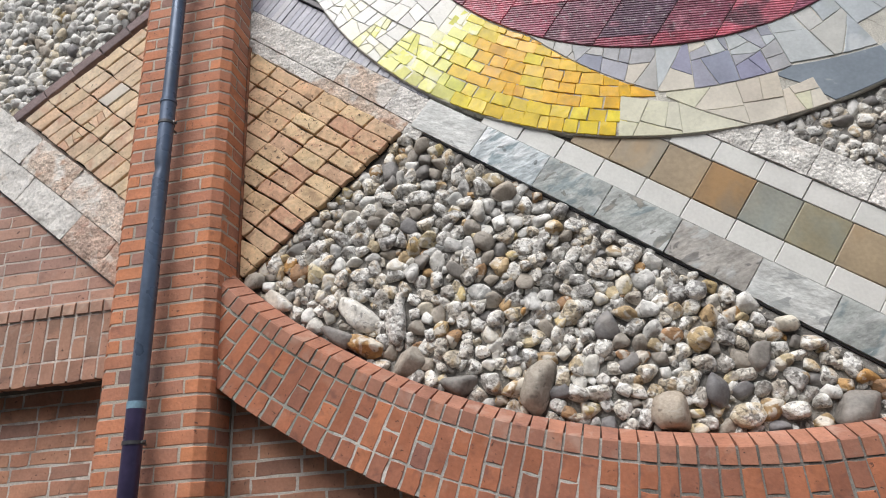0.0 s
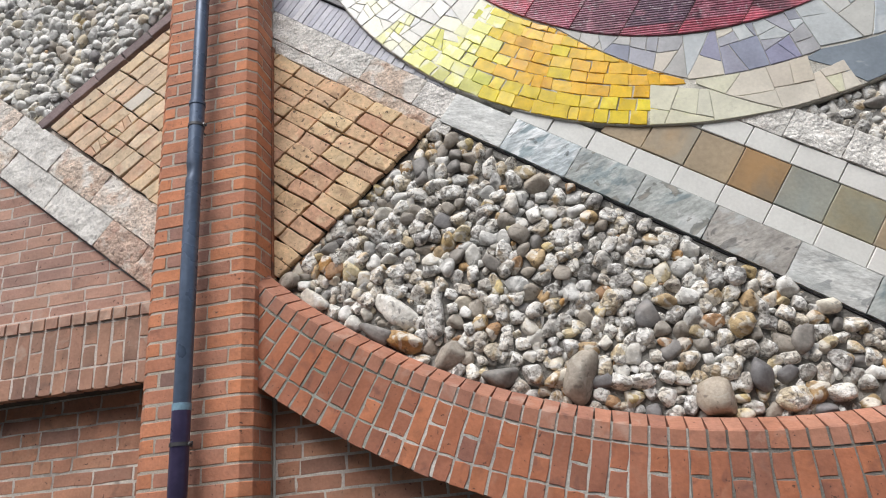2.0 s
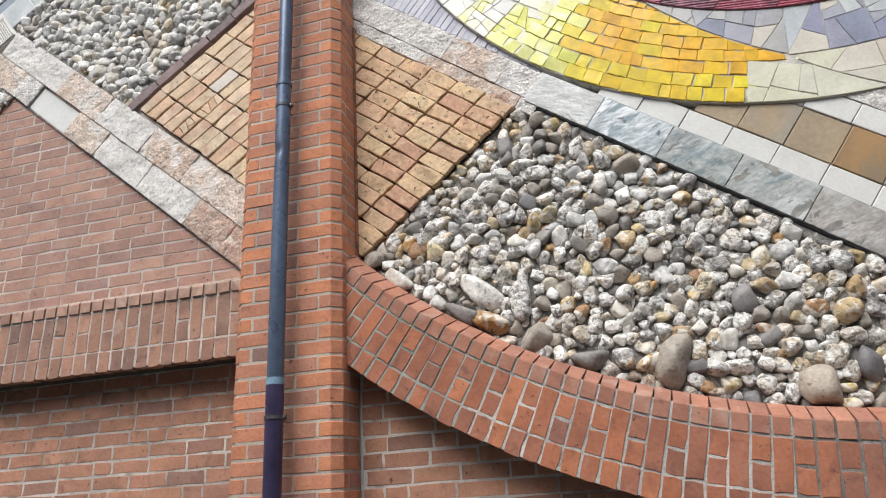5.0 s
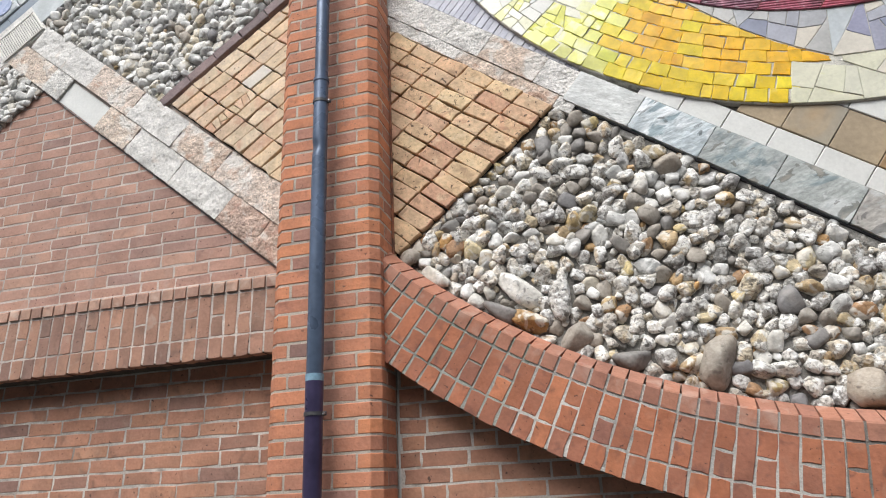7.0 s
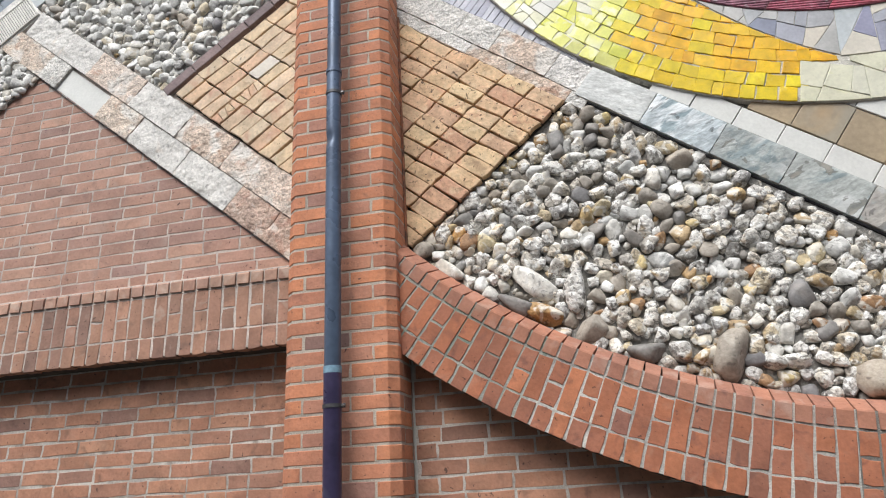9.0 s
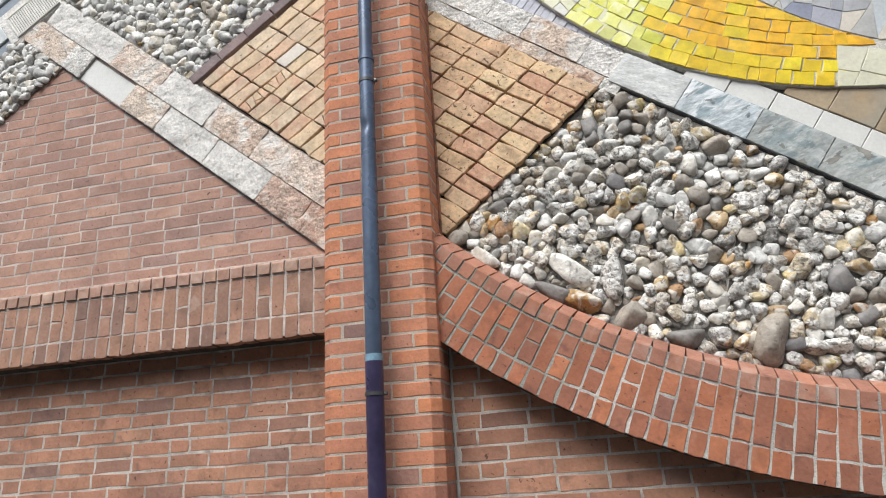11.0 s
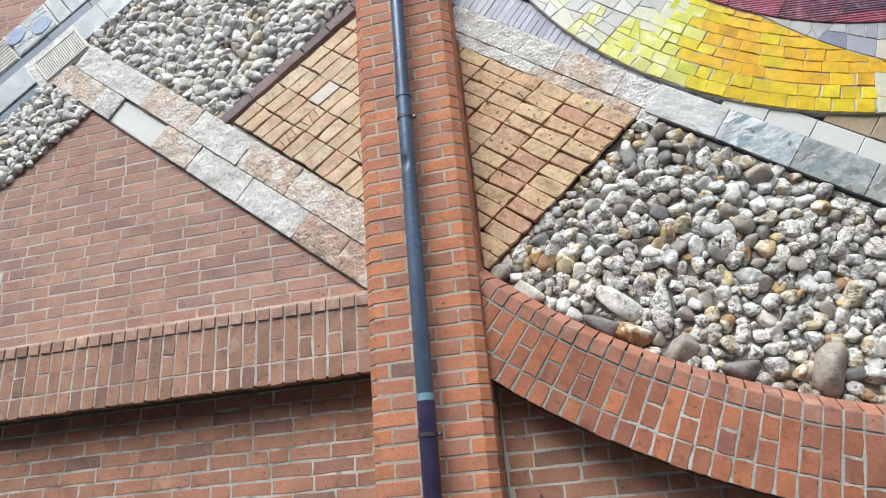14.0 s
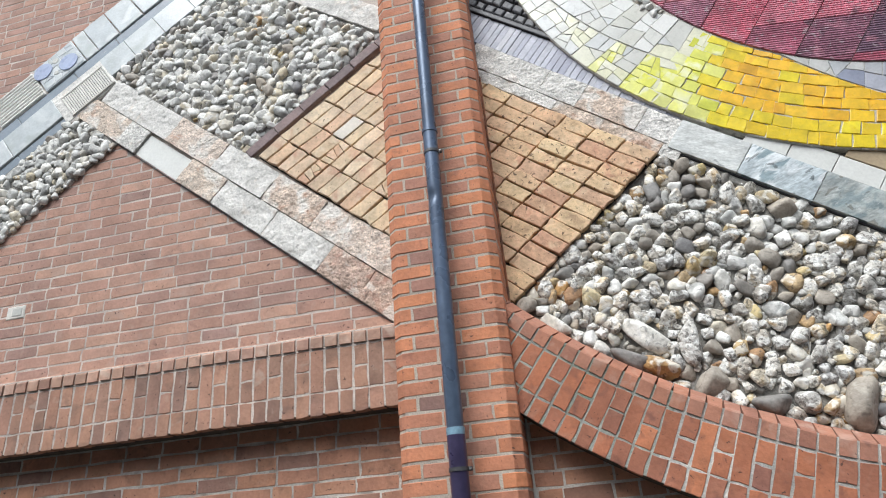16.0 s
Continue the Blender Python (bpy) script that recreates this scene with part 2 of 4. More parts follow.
M["slate_brown"] = surface("brownish_slate", [(0.35, 0.335, 0.31), (0.37, 0.35, 0.32)], 0.45, (3, 0.25), (40, 0.2), (12, 0.8), spots=(((0.27, 0.36, 0.37), 3.2, 0.52, 0.1, 0.8), ((0.52, 0.54, 0.53), 9, 0.57, 0.08, 0.6), ((0.07, 0.07, 0.07), 6, 0.63, 0.02, 0.6)), streak=(20.0, 1.0, 1.0, 1.8))
M["slate_pale"] = surface("pale_split_slate", [(0.58, 0.59, 0.57), (0.55, 0.56, 0.54)], 0.55, (4, 0.25), (40, 0.2), (12, 0.8), spots=(((0.26, 0.27, 0.27), 7, 0.62, 0.03, 0.75), ((0.4, 0.42, 0.41), 4, 0.53, 0.12, 0.6)), streak=(-20.0, 1.0, 1.0, 2.2))
M["olive"] = surface("olive_tile", [(0.29, 0.265, 0.18), (0.31, 0.28, 0.19)], 0.36, (2.5, 0.22), (50, 0.1), (30, 0.15), spots=(((0.4, 0.28, 0.15), 3.2, 0.54, 0.16, 0.5), ((0.27, 0.32, 0.3), 2.6, 0.55, 0.15, 0.6)))
M["umber"] = surface("grey_brown_tile", [(0.38, 0.29, 0.18), (0.36, 0.285, 0.19)], 0.36, (2.5, 0.22), (50, 0.1), (30, 0.15), spots=(((0.42, 0.29, 0.16), 2.8, 0.5, 0.16, 0.6), ((0.3, 0.3, 0.26), 2.6, 0.52, 0.15, 0.6), ((0.2, 0.17, 0.12), 7, 0.62, 0.12, 0.4)))
M["rust_tile"] = surface("orange_brown_tile", [(0.34, 0.22, 0.11), (0.35, 0.23, 0.12)], 0.36, (2.5, 0.22), (50, 0.1), (30, 0.15), spots=(((0.44, 0.26, 0.11), 3.2, 0.5, 0.16, 0.6), ((0.22, 0.19, 0.14), 4, 0.56, 0.15, 0.6)))
M["sage"] = surface("grey_green_tile", [(0.31, 0.31, 0.26), (0.29, 0.3, 0.26)], 0.36, (2.5, 0.22), (50, 0.1), (30, 0.15), spots=(((0.36, 0.31, 0.22), 2.8, 0.53, 0.16, 0.6), ((0.25, 0.3, 0.3), 2.4, 0.54, 0.15, 0.6)))
M["white"] = surface("white_tile", [(0.68, 0.68, 0.645), (0.65, 0.65, 0.615), (0.7, 0.69, 0.655)], 0.35, (5, 0.06), (60, 0.05), (30, 0.1), spots=(((0.5, 0.49, 0.45), 9, 0.66, 0.1, 0.3),))
M["sand"] = surface("sand_tile", [(0.62, 0.57, 0.47), (0.6, 0.52, 0.42), (0.66, 0.62, 0.53), (0.56, 0.5, 0.42)], 0.4, (5, 0.1), (60, 0.07), (30, 0.15))
M["yellow"] = surface("yellow_glaze", [(0.68, 0.5, 0.003), (0.72, 0.56, 0.004), (0.68, 0.45, 0.003), (0.72, 0.6, 0.01), (0.7, 0.5, 0.003)], 0.34, (11, 0.24), (60, 0.06), (22, 0.25), spots=(((0.8, 0.74, 0.3), 13, 0.64, 0.1, 0.4), ((0.64, 0.42, 0.005), 7, 0.56, 0.12, 0.5)), coat=0.12)
M["orange"] = surface("orange_glaze", [(0.74, 0.4, 0.003), (0.76, 0.45, 0.006), (0.72, 0.36, 0.003), (0.76, 0.51, 0.012)], 0.34, (11, 0.24), (60, 0.06), (22, 0.25), spots=(((0.82, 0.66, 0.22), 13, 0.64, 0.1, 0.4), ((0.7, 0.3, 0.005), 7, 0.58, 0.12, 0.5)), coat=0.12)
M["lemon"] = surface("lemon_glaze", [(0.58, 0.59, 0.02), (0.7, 0.69, 0.2), (0.62, 0.62, 0.02), (0.7, 0.7, 0.42)], 0.38, (9, 0.18), (60, 0.06), (22, 0.25), spots=(((0.76, 0.76, 0.56), 9, 0.53, 0.15, 0.75),), coat=0.3)
M["cream"] = surface("pale_green_cream_glaze", [(0.67, 0.65, 0.48), (0.66, 0.64, 0.51), (0.63, 0.62, 0.41), (0.66, 0.645, 0.54)], 0.32, (9, 0.1), (60, 0.06), (22, 0.2), spots=(((0.6, 0.62, 0.18), 8, 0.62, 0.15, 0.5),), coat=0.4)
M["ivory"] = surface("ivory_white_tile", [(0.52, 0.52, 0.485), (0.5, 0.49, 0.42), (0.54, 0.54, 0.52), (0.46, 0.47, 0.46)], 0.32, (9, 0.08), (60, 0.05), (22, 0.2), spots=(((0.55, 0.56, 0.56), 7, 0.66, 0.1, 0.5),), coat=0.4)
M["lilac"] = surface("lilac_grey_tile", [(0.34, 0.34, 0.4), (0.42, 0.43, 0.45), (0.26, 0.26, 0.38), (0.46, 0.47, 0.48), (0.22, 0.24, 0.33), (0.5, 0.49, 0.45), (0.3, 0.31, 0.36)], 0.38, (7, 0.16), (60, 0.08), (26, 0.25), coat=0.2)
M["greyblue"] = surface("grey_blue_tile", [(0.44, 0.475, 0.485), (0.5, 0.53, 0.53), (0.4, 0.44, 0.47), (0.53, 0.55, 0.54)], 0.36, (5, 0.14), (60, 0.07), (24, 0.3), spots=(((0.64, 0.66, 0.65), 6, 0.54, 0.12, 0.6), ((0.36, 0.39, 0.37), 4, 0.56, 0.12, 0.6)), coat=0.2)
M["bluestone"] = surface("dark_blue_slate", [(0.2, 0.24, 0.28), (0.22, 0.26, 0.3)], 0.36, (3, 0.14), (50, 0.08), (16, 0.25), spots=(((0.42, 0.45, 0.46), 12, 0.67, 0.04, 0.5),))
M["purple"] = surface("purple_grey_slat", [(0.36, 0.365, 0.43), (0.44, 0.445, 0.5), (0.32, 0.325, 0.4), (0.46, 0.46, 0.49), (0.4, 0.405, 0.47)], 0.45, (7, 0.14), (60, 0.1), (40, 0.3))
M["charcoal"] = surface("charcoal_cobble", [(0.12, 0.12, 0.13), (0.16, 0.16, 0.165), (0.09, 0.09, 0.1)], 0.6, (9, 0.2), (60, 0.15), (40, 0.5))
M["red"] = surface("crimson_ribbed_glaze", [(0.52, 0.1, 0.15), (0.16, 0.085, 0.13), (0.58, 0.12, 0.17), (0.36, 0.12, 0.19), (0.6, 0.22, 0.28), (0.5, 0.1, 0.15), (0.12, 0.07, 0.11), (0.58, 0.14, 0.19)], 0.42, (6, 0.3), (50, 0.25), (40, 0.4), island=False, spots=(((0.06, 0.045, 0.06), 5, 0.58, 0.1, 0.7), ((0.62, 0.27, 0.34), 9, 0.57, 0.12, 0.6), ((0.45, 0.37, 0.39), 26, 0.6, 0.06, 0.6)), coat=0.1)
M["ribstone"] = surface("ribbed_sandstone", [(0.72, 0.7, 0.66), (0.72, 0.7, 0.66)], 0.85, (6, 0.15), (60, 0.12), (60, 0.4), spots=(((0.5, 0.47, 0.42), 11, 0.58, 0.12, 0.5),))
M["disc"] = surface("periwinkle_glaze", [(0.3, 0.36, 0.52), (0.33, 0.38, 0.54)], 0.3, (6, 0.1), (40, 0.06), (20, 0.1), coat=0.4)
M["pipe"] = surface("weathered_zinc_blue", [(0.08, 0.11, 0.165), (0.08, 0.11, 0.165)], 0.3, (3, 0.22), (30, 0.1), (8, 0.06), spots=(((0.3, 0.34, 0.38), 5, 0.62, 0.2, 0.4), ((0.07, 0.06, 0.06), 9, 0.66, 0.1, 0.5)), metal=0.35, warp=0.0)
M["pipe_low"] = surface("dark_copper_brown", [(0.055, 0.045, 0.1), (0.055, 0.045, 0.1)], 0.34, (4, 0.25), (30, 0.12), (8, 0.06), spots=(((0.14, 0.17, 0.22), 5, 0.6, 0.2, 0.5),), metal=0.4, warp=0.0)
M["weld"] = surface("pale_verdigris", [(0.2, 0.33, 0.42), (0.2, 0.33, 0.42)], 0.5, (14, 0.2), (60, 0.15), (30, 0.2), metal=0.2)
M["clamp"] = surface("dull_steel", [(0.2, 0.2, 0.2), (0.2, 0.2, 0.2)], 0.4, (10, 0.2), (60, 0.1), (30, 0.1), metal=0.8)
M["rail"] = surface("metal_and_shadow_dark", [(0.07, 0.07, 0.075), (0.07, 0.07, 0.075)], 0.5, (8, 0.2), (60, 0.1), (30, 0.1), metal=0.3)
M["rusty"] = surface("rusty_edge_strip", [(0.3, 0.12, 0.06), (0.3, 0.12, 0.06)], 0.8, (8, 0.3), (60, 0.2), (40, 0.3), spots=(((0.07, 0.05, 0.04), 9, 0.5, 0.15, 0.7),))
M["sealant"] = surface("pale_sealant", [(0.5, 0.5, 0.47), (0.5, 0.5, 0.47)], 0.7, (5, 0.15), (60, 0.1), (30, 0.1))
M["plastic"] = surface("off_white_plastic", [(0.62, 0.6, 0.55), (0.62, 0.6, 0.55)], 0.5, (5, 0.15), (60, 0.1), (30, 0.1))
M["ledge_brick"] = surface("brown_ledge_brick", [(0.28, 0.165, 0.12), (0.33, 0.185, 0.13), (0.37, 0.2, 0.14), (0.34, 0.19, 0.13), (0.39, 0.215, 0.145), (0.35, 0.19, 0.135), (0.23, 0.14, 0.11)], 0.88,
    (4, 0.25), (60, 0.09), (38, 0.35), spots=(((0.14, 0.09, 0.07), 7, 0.54, 0.16, 0.6), ((0.46, 0.37, 0.3), 9, 0.62, 0.12, 0.5), ((0.06, 0.035, 0.03), 48, 0.665, 0.03, 0.8)))
M["dull_brick"] = surface("dull_brown_brick", [(0.34, 0.175, 0.118), (0.4, 0.2, 0.13), (0.43, 0.218, 0.135), (0.38, 0.195, 0.13), (0.45, 0.238, 0.15), (0.4, 0.195, 0.126), (0.36, 0.186, 0.126), (0.25, 0.145, 0.115)], 0.88,
    (5, 0.22), (60, 0.09), (38, 0.35), spots=(((0.12, 0.07, 0.055), 11, 0.56, 0.16, 0.55), ((0.38, 0.28, 0.21), 7, 0.6, 0.18, 0.4), ((0.06, 0.035, 0.03), 48, 0.665, 0.03, 0.8)))
M["soffit"] = surface("shade_and_algae_underside", [(0.05, 0.048, 0.036), (0.05, 0.048, 0.036)], 0.95, (5, 0.4), (60, 0.2), (40, 0.5), spots=(((0.13, 0.1, 0.075), 9, 0.6, 0.12, 0.6),))
M["paving"] = surface("dark_asphalt", [(0.07, 0.068, 0.065), (0.07, 0.068, 0.065)], 0.9, (0.7, 0.2), (30, 0.15), (40, 0.4))


# ---- building blocks; the walls face -y, x runs along them, z is up ----
def from_pydata(name, verts, faces, mat, smooth=False):
    me = bpy.data.meshes.new(name)
    me.from_pydata(verts, [], faces)
    me.materials.append(mat)
    if smooth:
        me.polygons.foreach_set("use_smooth", [True] * len(me.polygons))
    me.update()
    return me


def part(name, mesh, parent=None, m=None, label=""):
    ob = new(name, mesh)
    if m is not None:
        ob.matrix_basis = m
    ob.parent = parent
    return tagged(ob, label)


def on_wall(x, y, z, deg=0.0, tilt=0.0, swing=0.0):
    """A pose on the wall, turned anticlockwise by deg as one faces the wall."""
    return Matrix.Translation((x, y, z)) @ Matrix.Rotation(-radians(deg), 4, "Y") @ Matrix.Rotation(tilt, 4, "X") @ Matrix.Rotation(swing, 4, "Z")


def inset(poly, d):
    """A polygon (anticlockwise) drawn in by d."""
    out, n = [], len(poly)
    for i in range(n):
        p, c, q = (Vector(poly[j % n]) for j in (i - 1, i, i + 1))
        u, v = (c - p).normalized(), (q - c).normalized()
        nu, nv = Vector((-u.y, u.x)), Vector((-v.y, v.x))
        s = nu + nv
        s = s / max(0.35, s.dot(nu)) if s.length > 1e-6 else nu
        out.append(c + s * d)
    return [(p.x, p.y) for p in out]


def slab(name, poly, depth, bevel, mat, rough=0.0, rng=random):
    """An upright slab of that outline with its front at y = 0 and rounded-off front edges. rough: uneven edges."""
    if rough:
        fine = []
        for i, p in enumerate(poly):
            q = poly[(i + 1) % len(poly)]
            fine.append((p[0] + rng.uniform(-rough, rough), p[1] + rng.uniform(-rough, rough)))
            fine.append(((p[0] + q[0]) / 2 + rng.uniform(-rough, rough), (p[1] + q[1]) / 2 + rng.uniform(-rough, rough)))
        poly = fine
    n, inner = len(poly), inset(poly, bevel)
    verts = [(x, 0, z) for x, z in inner] + [(x, bevel * 0.8, z) for x, z in poly] + [(x, depth, z) for x, z in poly]
    faces = [tuple(range(n))]
    for a, b in ((0, n), (n, 2 * n)):
        faces += [(a + (i + 1) % n, a + i, b + i, b + (i + 1) % n) for i in range(n)]
    return from_pydata(name, verts, faces, mat)


def craggy(name, l, h, depth, mat, rng, amp=0.005, rough=1.0):
    """A split stone slab with an uneven face and broken rims, centred."""
    nx, nz = max(6, round(l / 0.016)), max(4, round(h / 0.016))
    seed = Vector((rng.uniform(0, 50), rng.uniform(0, 50), 0))
    verts = []
    for j in range(nz + 1):
        for i in range(nx + 1):
            x, z = l * (i / nx - 0.5), h * (j / nz - 0.5)
            p = Vector((x, z, 0))
            rim = i in (0, nx) or j in (0, nz)
            d = noise.fractal(p * 7 + seed, 0.7, 2.0, 3) * amp + abs(noise.noise(p * 26 + seed)) * amp * 0.9 * rough
            k = noise.noise(p * 40 + seed) * 0.003 if rim else 0
            verts.append((x + k, (0.0015 if rim else 0) + d, z + k))
    w = nx + 1
    faces = [(j * w + i, j * w + i + 1, (j + 1) * w + i + 1, (j + 1) * w + i) for j in range(nz) for i in range(nx)]
    ring = [i for i in range(w)] + [j * w + nx for j in range(1, nz + 1)] + [nz * w + i for i in range(nx - 1, -1, -1)] + [j * w for j in range(nz - 1, 0, -1)]
    base, n = len(verts), len(ring)
    verts += [verts[i] for i in ring] + [(verts[i][0], depth, verts[i][2]) for i in ring]
    faces += [(base + (i + 1) % n, base + i, base + n + i, base + n + (i + 1) % n) for i in range(n)]
    me = from_pydata(name, verts, faces, mat)
    me.polygons.foreach_set("use_smooth", [i < nx * nz for i in range(len(me.polygons))])
    return me


def rect(l, h):
    return [(-l / 2, -h / 2), (l / 2, -h / 2), (l / 2, h / 2), (-l / 2, h / 2)]


def clip(poly, inside):
    """Keeps the part of a convex polygon on the inner side of each line; inside: rows of (px, pz, nx, nz)."""
    for px, pz, nx, nz in inside:
        out = []
        for i, c in enumerate(poly):
            p = poly[i - 1]
            dc, dp = (c[0] - px) * nx + (c[1] - pz) * nz, (p[0] - px) * nx + (p[1] - pz) * nz
            if (dc >= 0) != (dp >= 0):
                f = dp / (dp - dc)
                out.append((p[0] + f * (c[0] - p[0]), p[1] + f * (c[1] - p[1])))
            if dc >= 0:
                out.append(c)
        poly = out
        if len(poly) < 3:
            return []
    tidy = [p for i, p in enumerate(poly) if math.dist(p, poly[i - 1]) > 0.003]
    return tidy if len(tidy) > 2 else []


def area(poly):
    return 0.5 * sum(poly[i - 1][0] * p[1] - p[0] * poly[i - 1][1] for i, p in enumerate(poly))


def shatter(poly, size, rng):
    """Breaks a convex polygon into uneven pieces of about that size."""
    if area(poly) < size * size * rng.uniform(0.5, 2.2):
        return [poly]
    n = len(poly)
    i = max(range(n), key=lambda k: math.dist(poly[k], poly[k - 1]))
    p, q = Vector(poly[i - 1]), Vector(poly[i])
    c = p.lerp(q, rng.uniform(0.35, 0.65))
    d = (q - p).normalized()
    d.rotate(Matrix.Rotation(rng.gauss(0, 0.22), 2))
    one, two = clip(poly, [(c.x, c.y, d.x, d.y)]), clip(poly, [(c.x, c.y, -d.x, -d.y)])
    return [s for h in (one, two) if h for s in (shatter(h, size, rng) if area(h) < area(poly) * 0.95 else [h])]


def box(name, x0, x1, y0, y1, z0, z1, mat):
    me = slab(name, [(x0, z0), (x1, z0), (x1, z1), (x0, z1)], y1 - y0, 0.002, mat)
    for v in me.vertices:
        v.co.y += y0
    return me


BRICKS = {}


def brick(l, h, mat, rng, depth=0.06):
    """One of a few worn bricks of that length and height, centred."""
    key = (round(l, 3), round(h, 3), mat.name, rng.randrange(8))
    if key not in BRICKS:
        BRICKS[key] = slab("brick", rect(l, h), depth, 0.0024, mat, 0.0042, rng)
    return BRICKS[key]


def lay(parent, mat, y, x0, x1, z0, z1, keep, rng, course=0.0825, header=0.1, cut=None):
    """Courses of bricks in a loose half bond over a stretch of wall, where keep(x, z) holds; cut(x, z) gives lines that clip a brick."""
    z, row = z0 + course / 2, 0
    while z < z1:
        x = x0 - 0.125 * (row % 2) + rng.uniform(-0.02, 0.02)
        while x < x1:
            l = 0.115 if rng.random() < header else 0.24
            if keep(x + l / 2, z):
                m = on_wall(x + l / 2 + rng.uniform(-0.001, 0.001), y + rng.uniform(-0.0014, 0.0008), z + rng.uniform(-0.0015, 0.0015), rng.uniform(-0.25, 0.25))
                lines = cut(x + l / 2, z) if cut else []
                if lines:
                    poly = clip(rect(l, course - 0.0125), lines)
                    if poly and area(poly) > 0.0006:
                        part("brick", slab("brick", poly, 0.06, 0.0028, mat, 0.0008, rng), parent, m)
                else:
                    part("brick", brick(l, course - 0.0125, mat, rng), parent, m)
            x += l + 0.0125
        z += course
        row += 1


# Stones: a few rounded shapes, shared by all pebbles.
def stone_mesh(seed, mat):
    bm = bmesh.new()
    bmesh.ops.create_icosphere(bm, subdivisions=3, radius=1.0)
    s = Vector((seed * 7.3, seed * 3.1, 0))
    r0 = random.Random(seed * 31 + 5)
    cuts = [(Vector((r0.gauss(0, 1), r0.gauss(0, 1), r0.gauss(0, 1))).normalized(), r0.uniform(0.42, 0.72)) for _ in range(10 + seed % 5 if seed < 100 else 6)]
    for v in bm.verts:
        n = v.co.normalized()
        r = 1 + 0.16 * noise.noise(n * 1.3 + s) + 0.09 * noise.noise(n * 2.9 + s) + 0.06 * noise.noise(n * 6 + s) + 0.035 * noise.noise(n * 11 + s)
        for w, d in cuts:
            h = (n * r).dot(w)
            if h > d:
                r *= (d + 0.02 * (h - d)) / h
        c = n * r * 1.42
        v.co = Vector([math.copysign(abs(a) ** 0.92, a) for a in c])
    for f in bm.faces:
        f.smooth = True
    me = bpy.data.meshes.new("pebble")
    bm.to_mesh(me)
    bm.free()
    me.materials.append(mat)
    return me


STONES = {}


def stone(mat, rng):
    key = (mat.name, rng.randrange(22))
    if key not in STONES:
        STONES[key] = stone_mesh(key[1], mat)
    return STONES[key]


def pack(region, x0, x1, z0, z1, sizes, tries, rng, taken=()):
    """Fills a region with discs, the large ones first; rows of (x, z, r)."""
    rows = list(taken)
    arr = np.array(rows, float).reshape(-1, 3)
    buf = np.zeros((6000, 3))
    n = len(rows)
    buf[:n] = arr
    fresh = []
    for r, share in zip(sizes, tries):
        for _ in range(share):
            x, z = rng.uniform(x0, x1), rng.uniform(z0, z1)
            if not region(x, z, r):
                continue
            if n and (np.hypot(buf[:n, 0] - x, buf[:n, 1] - z) < (buf[:n, 2] + r) * 0.85).any():
                continue
            buf[n] = (x, z, r)
            n += 1
            fresh.append((x, z, r))
    return fresh


def pebbles(parent, rows, bed, mats, rng, limit=300, near=(0, 0), lean=None):
    """Sets stones into a bed; the first (nearest to a place) as parts, the rest as one mesh."""
    rows = sorted(rows, key=lambda p: math.dist(p[:2], near))
    verts, faces, slots, used = [], [], [], []
    for i, (x, z, r) in enumerate(rows):
        mat = rng.choices([m for m, _ in mats], [w for _, w in mats])[0]
        e = rng.uniform(0.96, 1.2)
        turn = rng.gauss(lean, 35) if lean is not None else rng.uniform(0, 180)
        m = on_wall(x, bed - r * rng.uniform(0.0, 0.34), z, turn, rng.uniform(-0.3, 0.3), rng.uniform(-0.3, 0.3)) @ Matrix.Diagonal((r * e * 1.13, r * rng.uniform(0.7, 0.98), r / e * 1.16, 1))
        me = stone(mat, rng)
        if i < limit:
            part("pebble", me, parent, m)
        else:
            if mat not in used:
                used.append(mat)
            base = len(verts)
            verts += [m @ v.co for v in me.vertices]
            faces += [tuple(base + k for k in p.vertices) for p in me.polygons]
            slots += [used.index(mat)] * len(me.polygons)
    if faces:
        me = bpy.data.meshes.new("pebble_rest")
        me.from_pydata(verts, [], faces)
        for mat in used:
            me.materials.append(mat)
        me.polygons.foreach_set("material_index", slots)
        me.polygons.foreach_set("use_smooth", [True] * len(slots))
        me.update()
        tagged(part("pebble_rest", me, parent, label="further pebbles of the panel"), kind="stuff")


# ---- plan: depths of the faces ----
MURAL_R, MURAL_L, WALL_L, WALL_LOW, LEDGE, PILLAR = 3.21, 3.14, 3.165, 3.225, 3.035, 2.94
SUN_C, SUN_R = (1.04, 5.90), 2.566          # the round ceramic picture
RED_C, RED_R = (1.04, 5.75), 1.824          # its ribbed heart
ARC_C, ARC_R = (0.98, 5.722), 4.011        # the curved ledge
ARC_H = 0.436                               # its height
COURSE = 0.0825
LZ = 2.79                                   # height of the straight ledge
RISE = 0.03                                 # how far the lower walls run up behind the ledges


def frame_at(ox, oz, deg):
    """Axes along a slanted strip: to_wall(a, b) and back."""
    c, s = math.cos(radians(deg)), math.sin(radians(deg))
    return (lambda a, b: (ox + a * c - b * s, oz + a * s + b * c)), (lambda x, z: ((x - ox) * c + (z - oz) * s, -(x - ox) * s + (z - oz) * c))


SR, SR_inv = frame_at(-0.009, 3.173, -37.9)      # strips beside the curved panel
GR, GR_inv = frame_at(-0.734, 3.658, -39.3)      # granite strip over the clay tiles
SL, SL_inv = frame_at(-2.437, 2.845, -39.7)      # stone strips over the brick gable
UL, UL_inv = frame_at(-5.316, 5.273, 36.2)       # rising slate band
rng = random.Random(7)

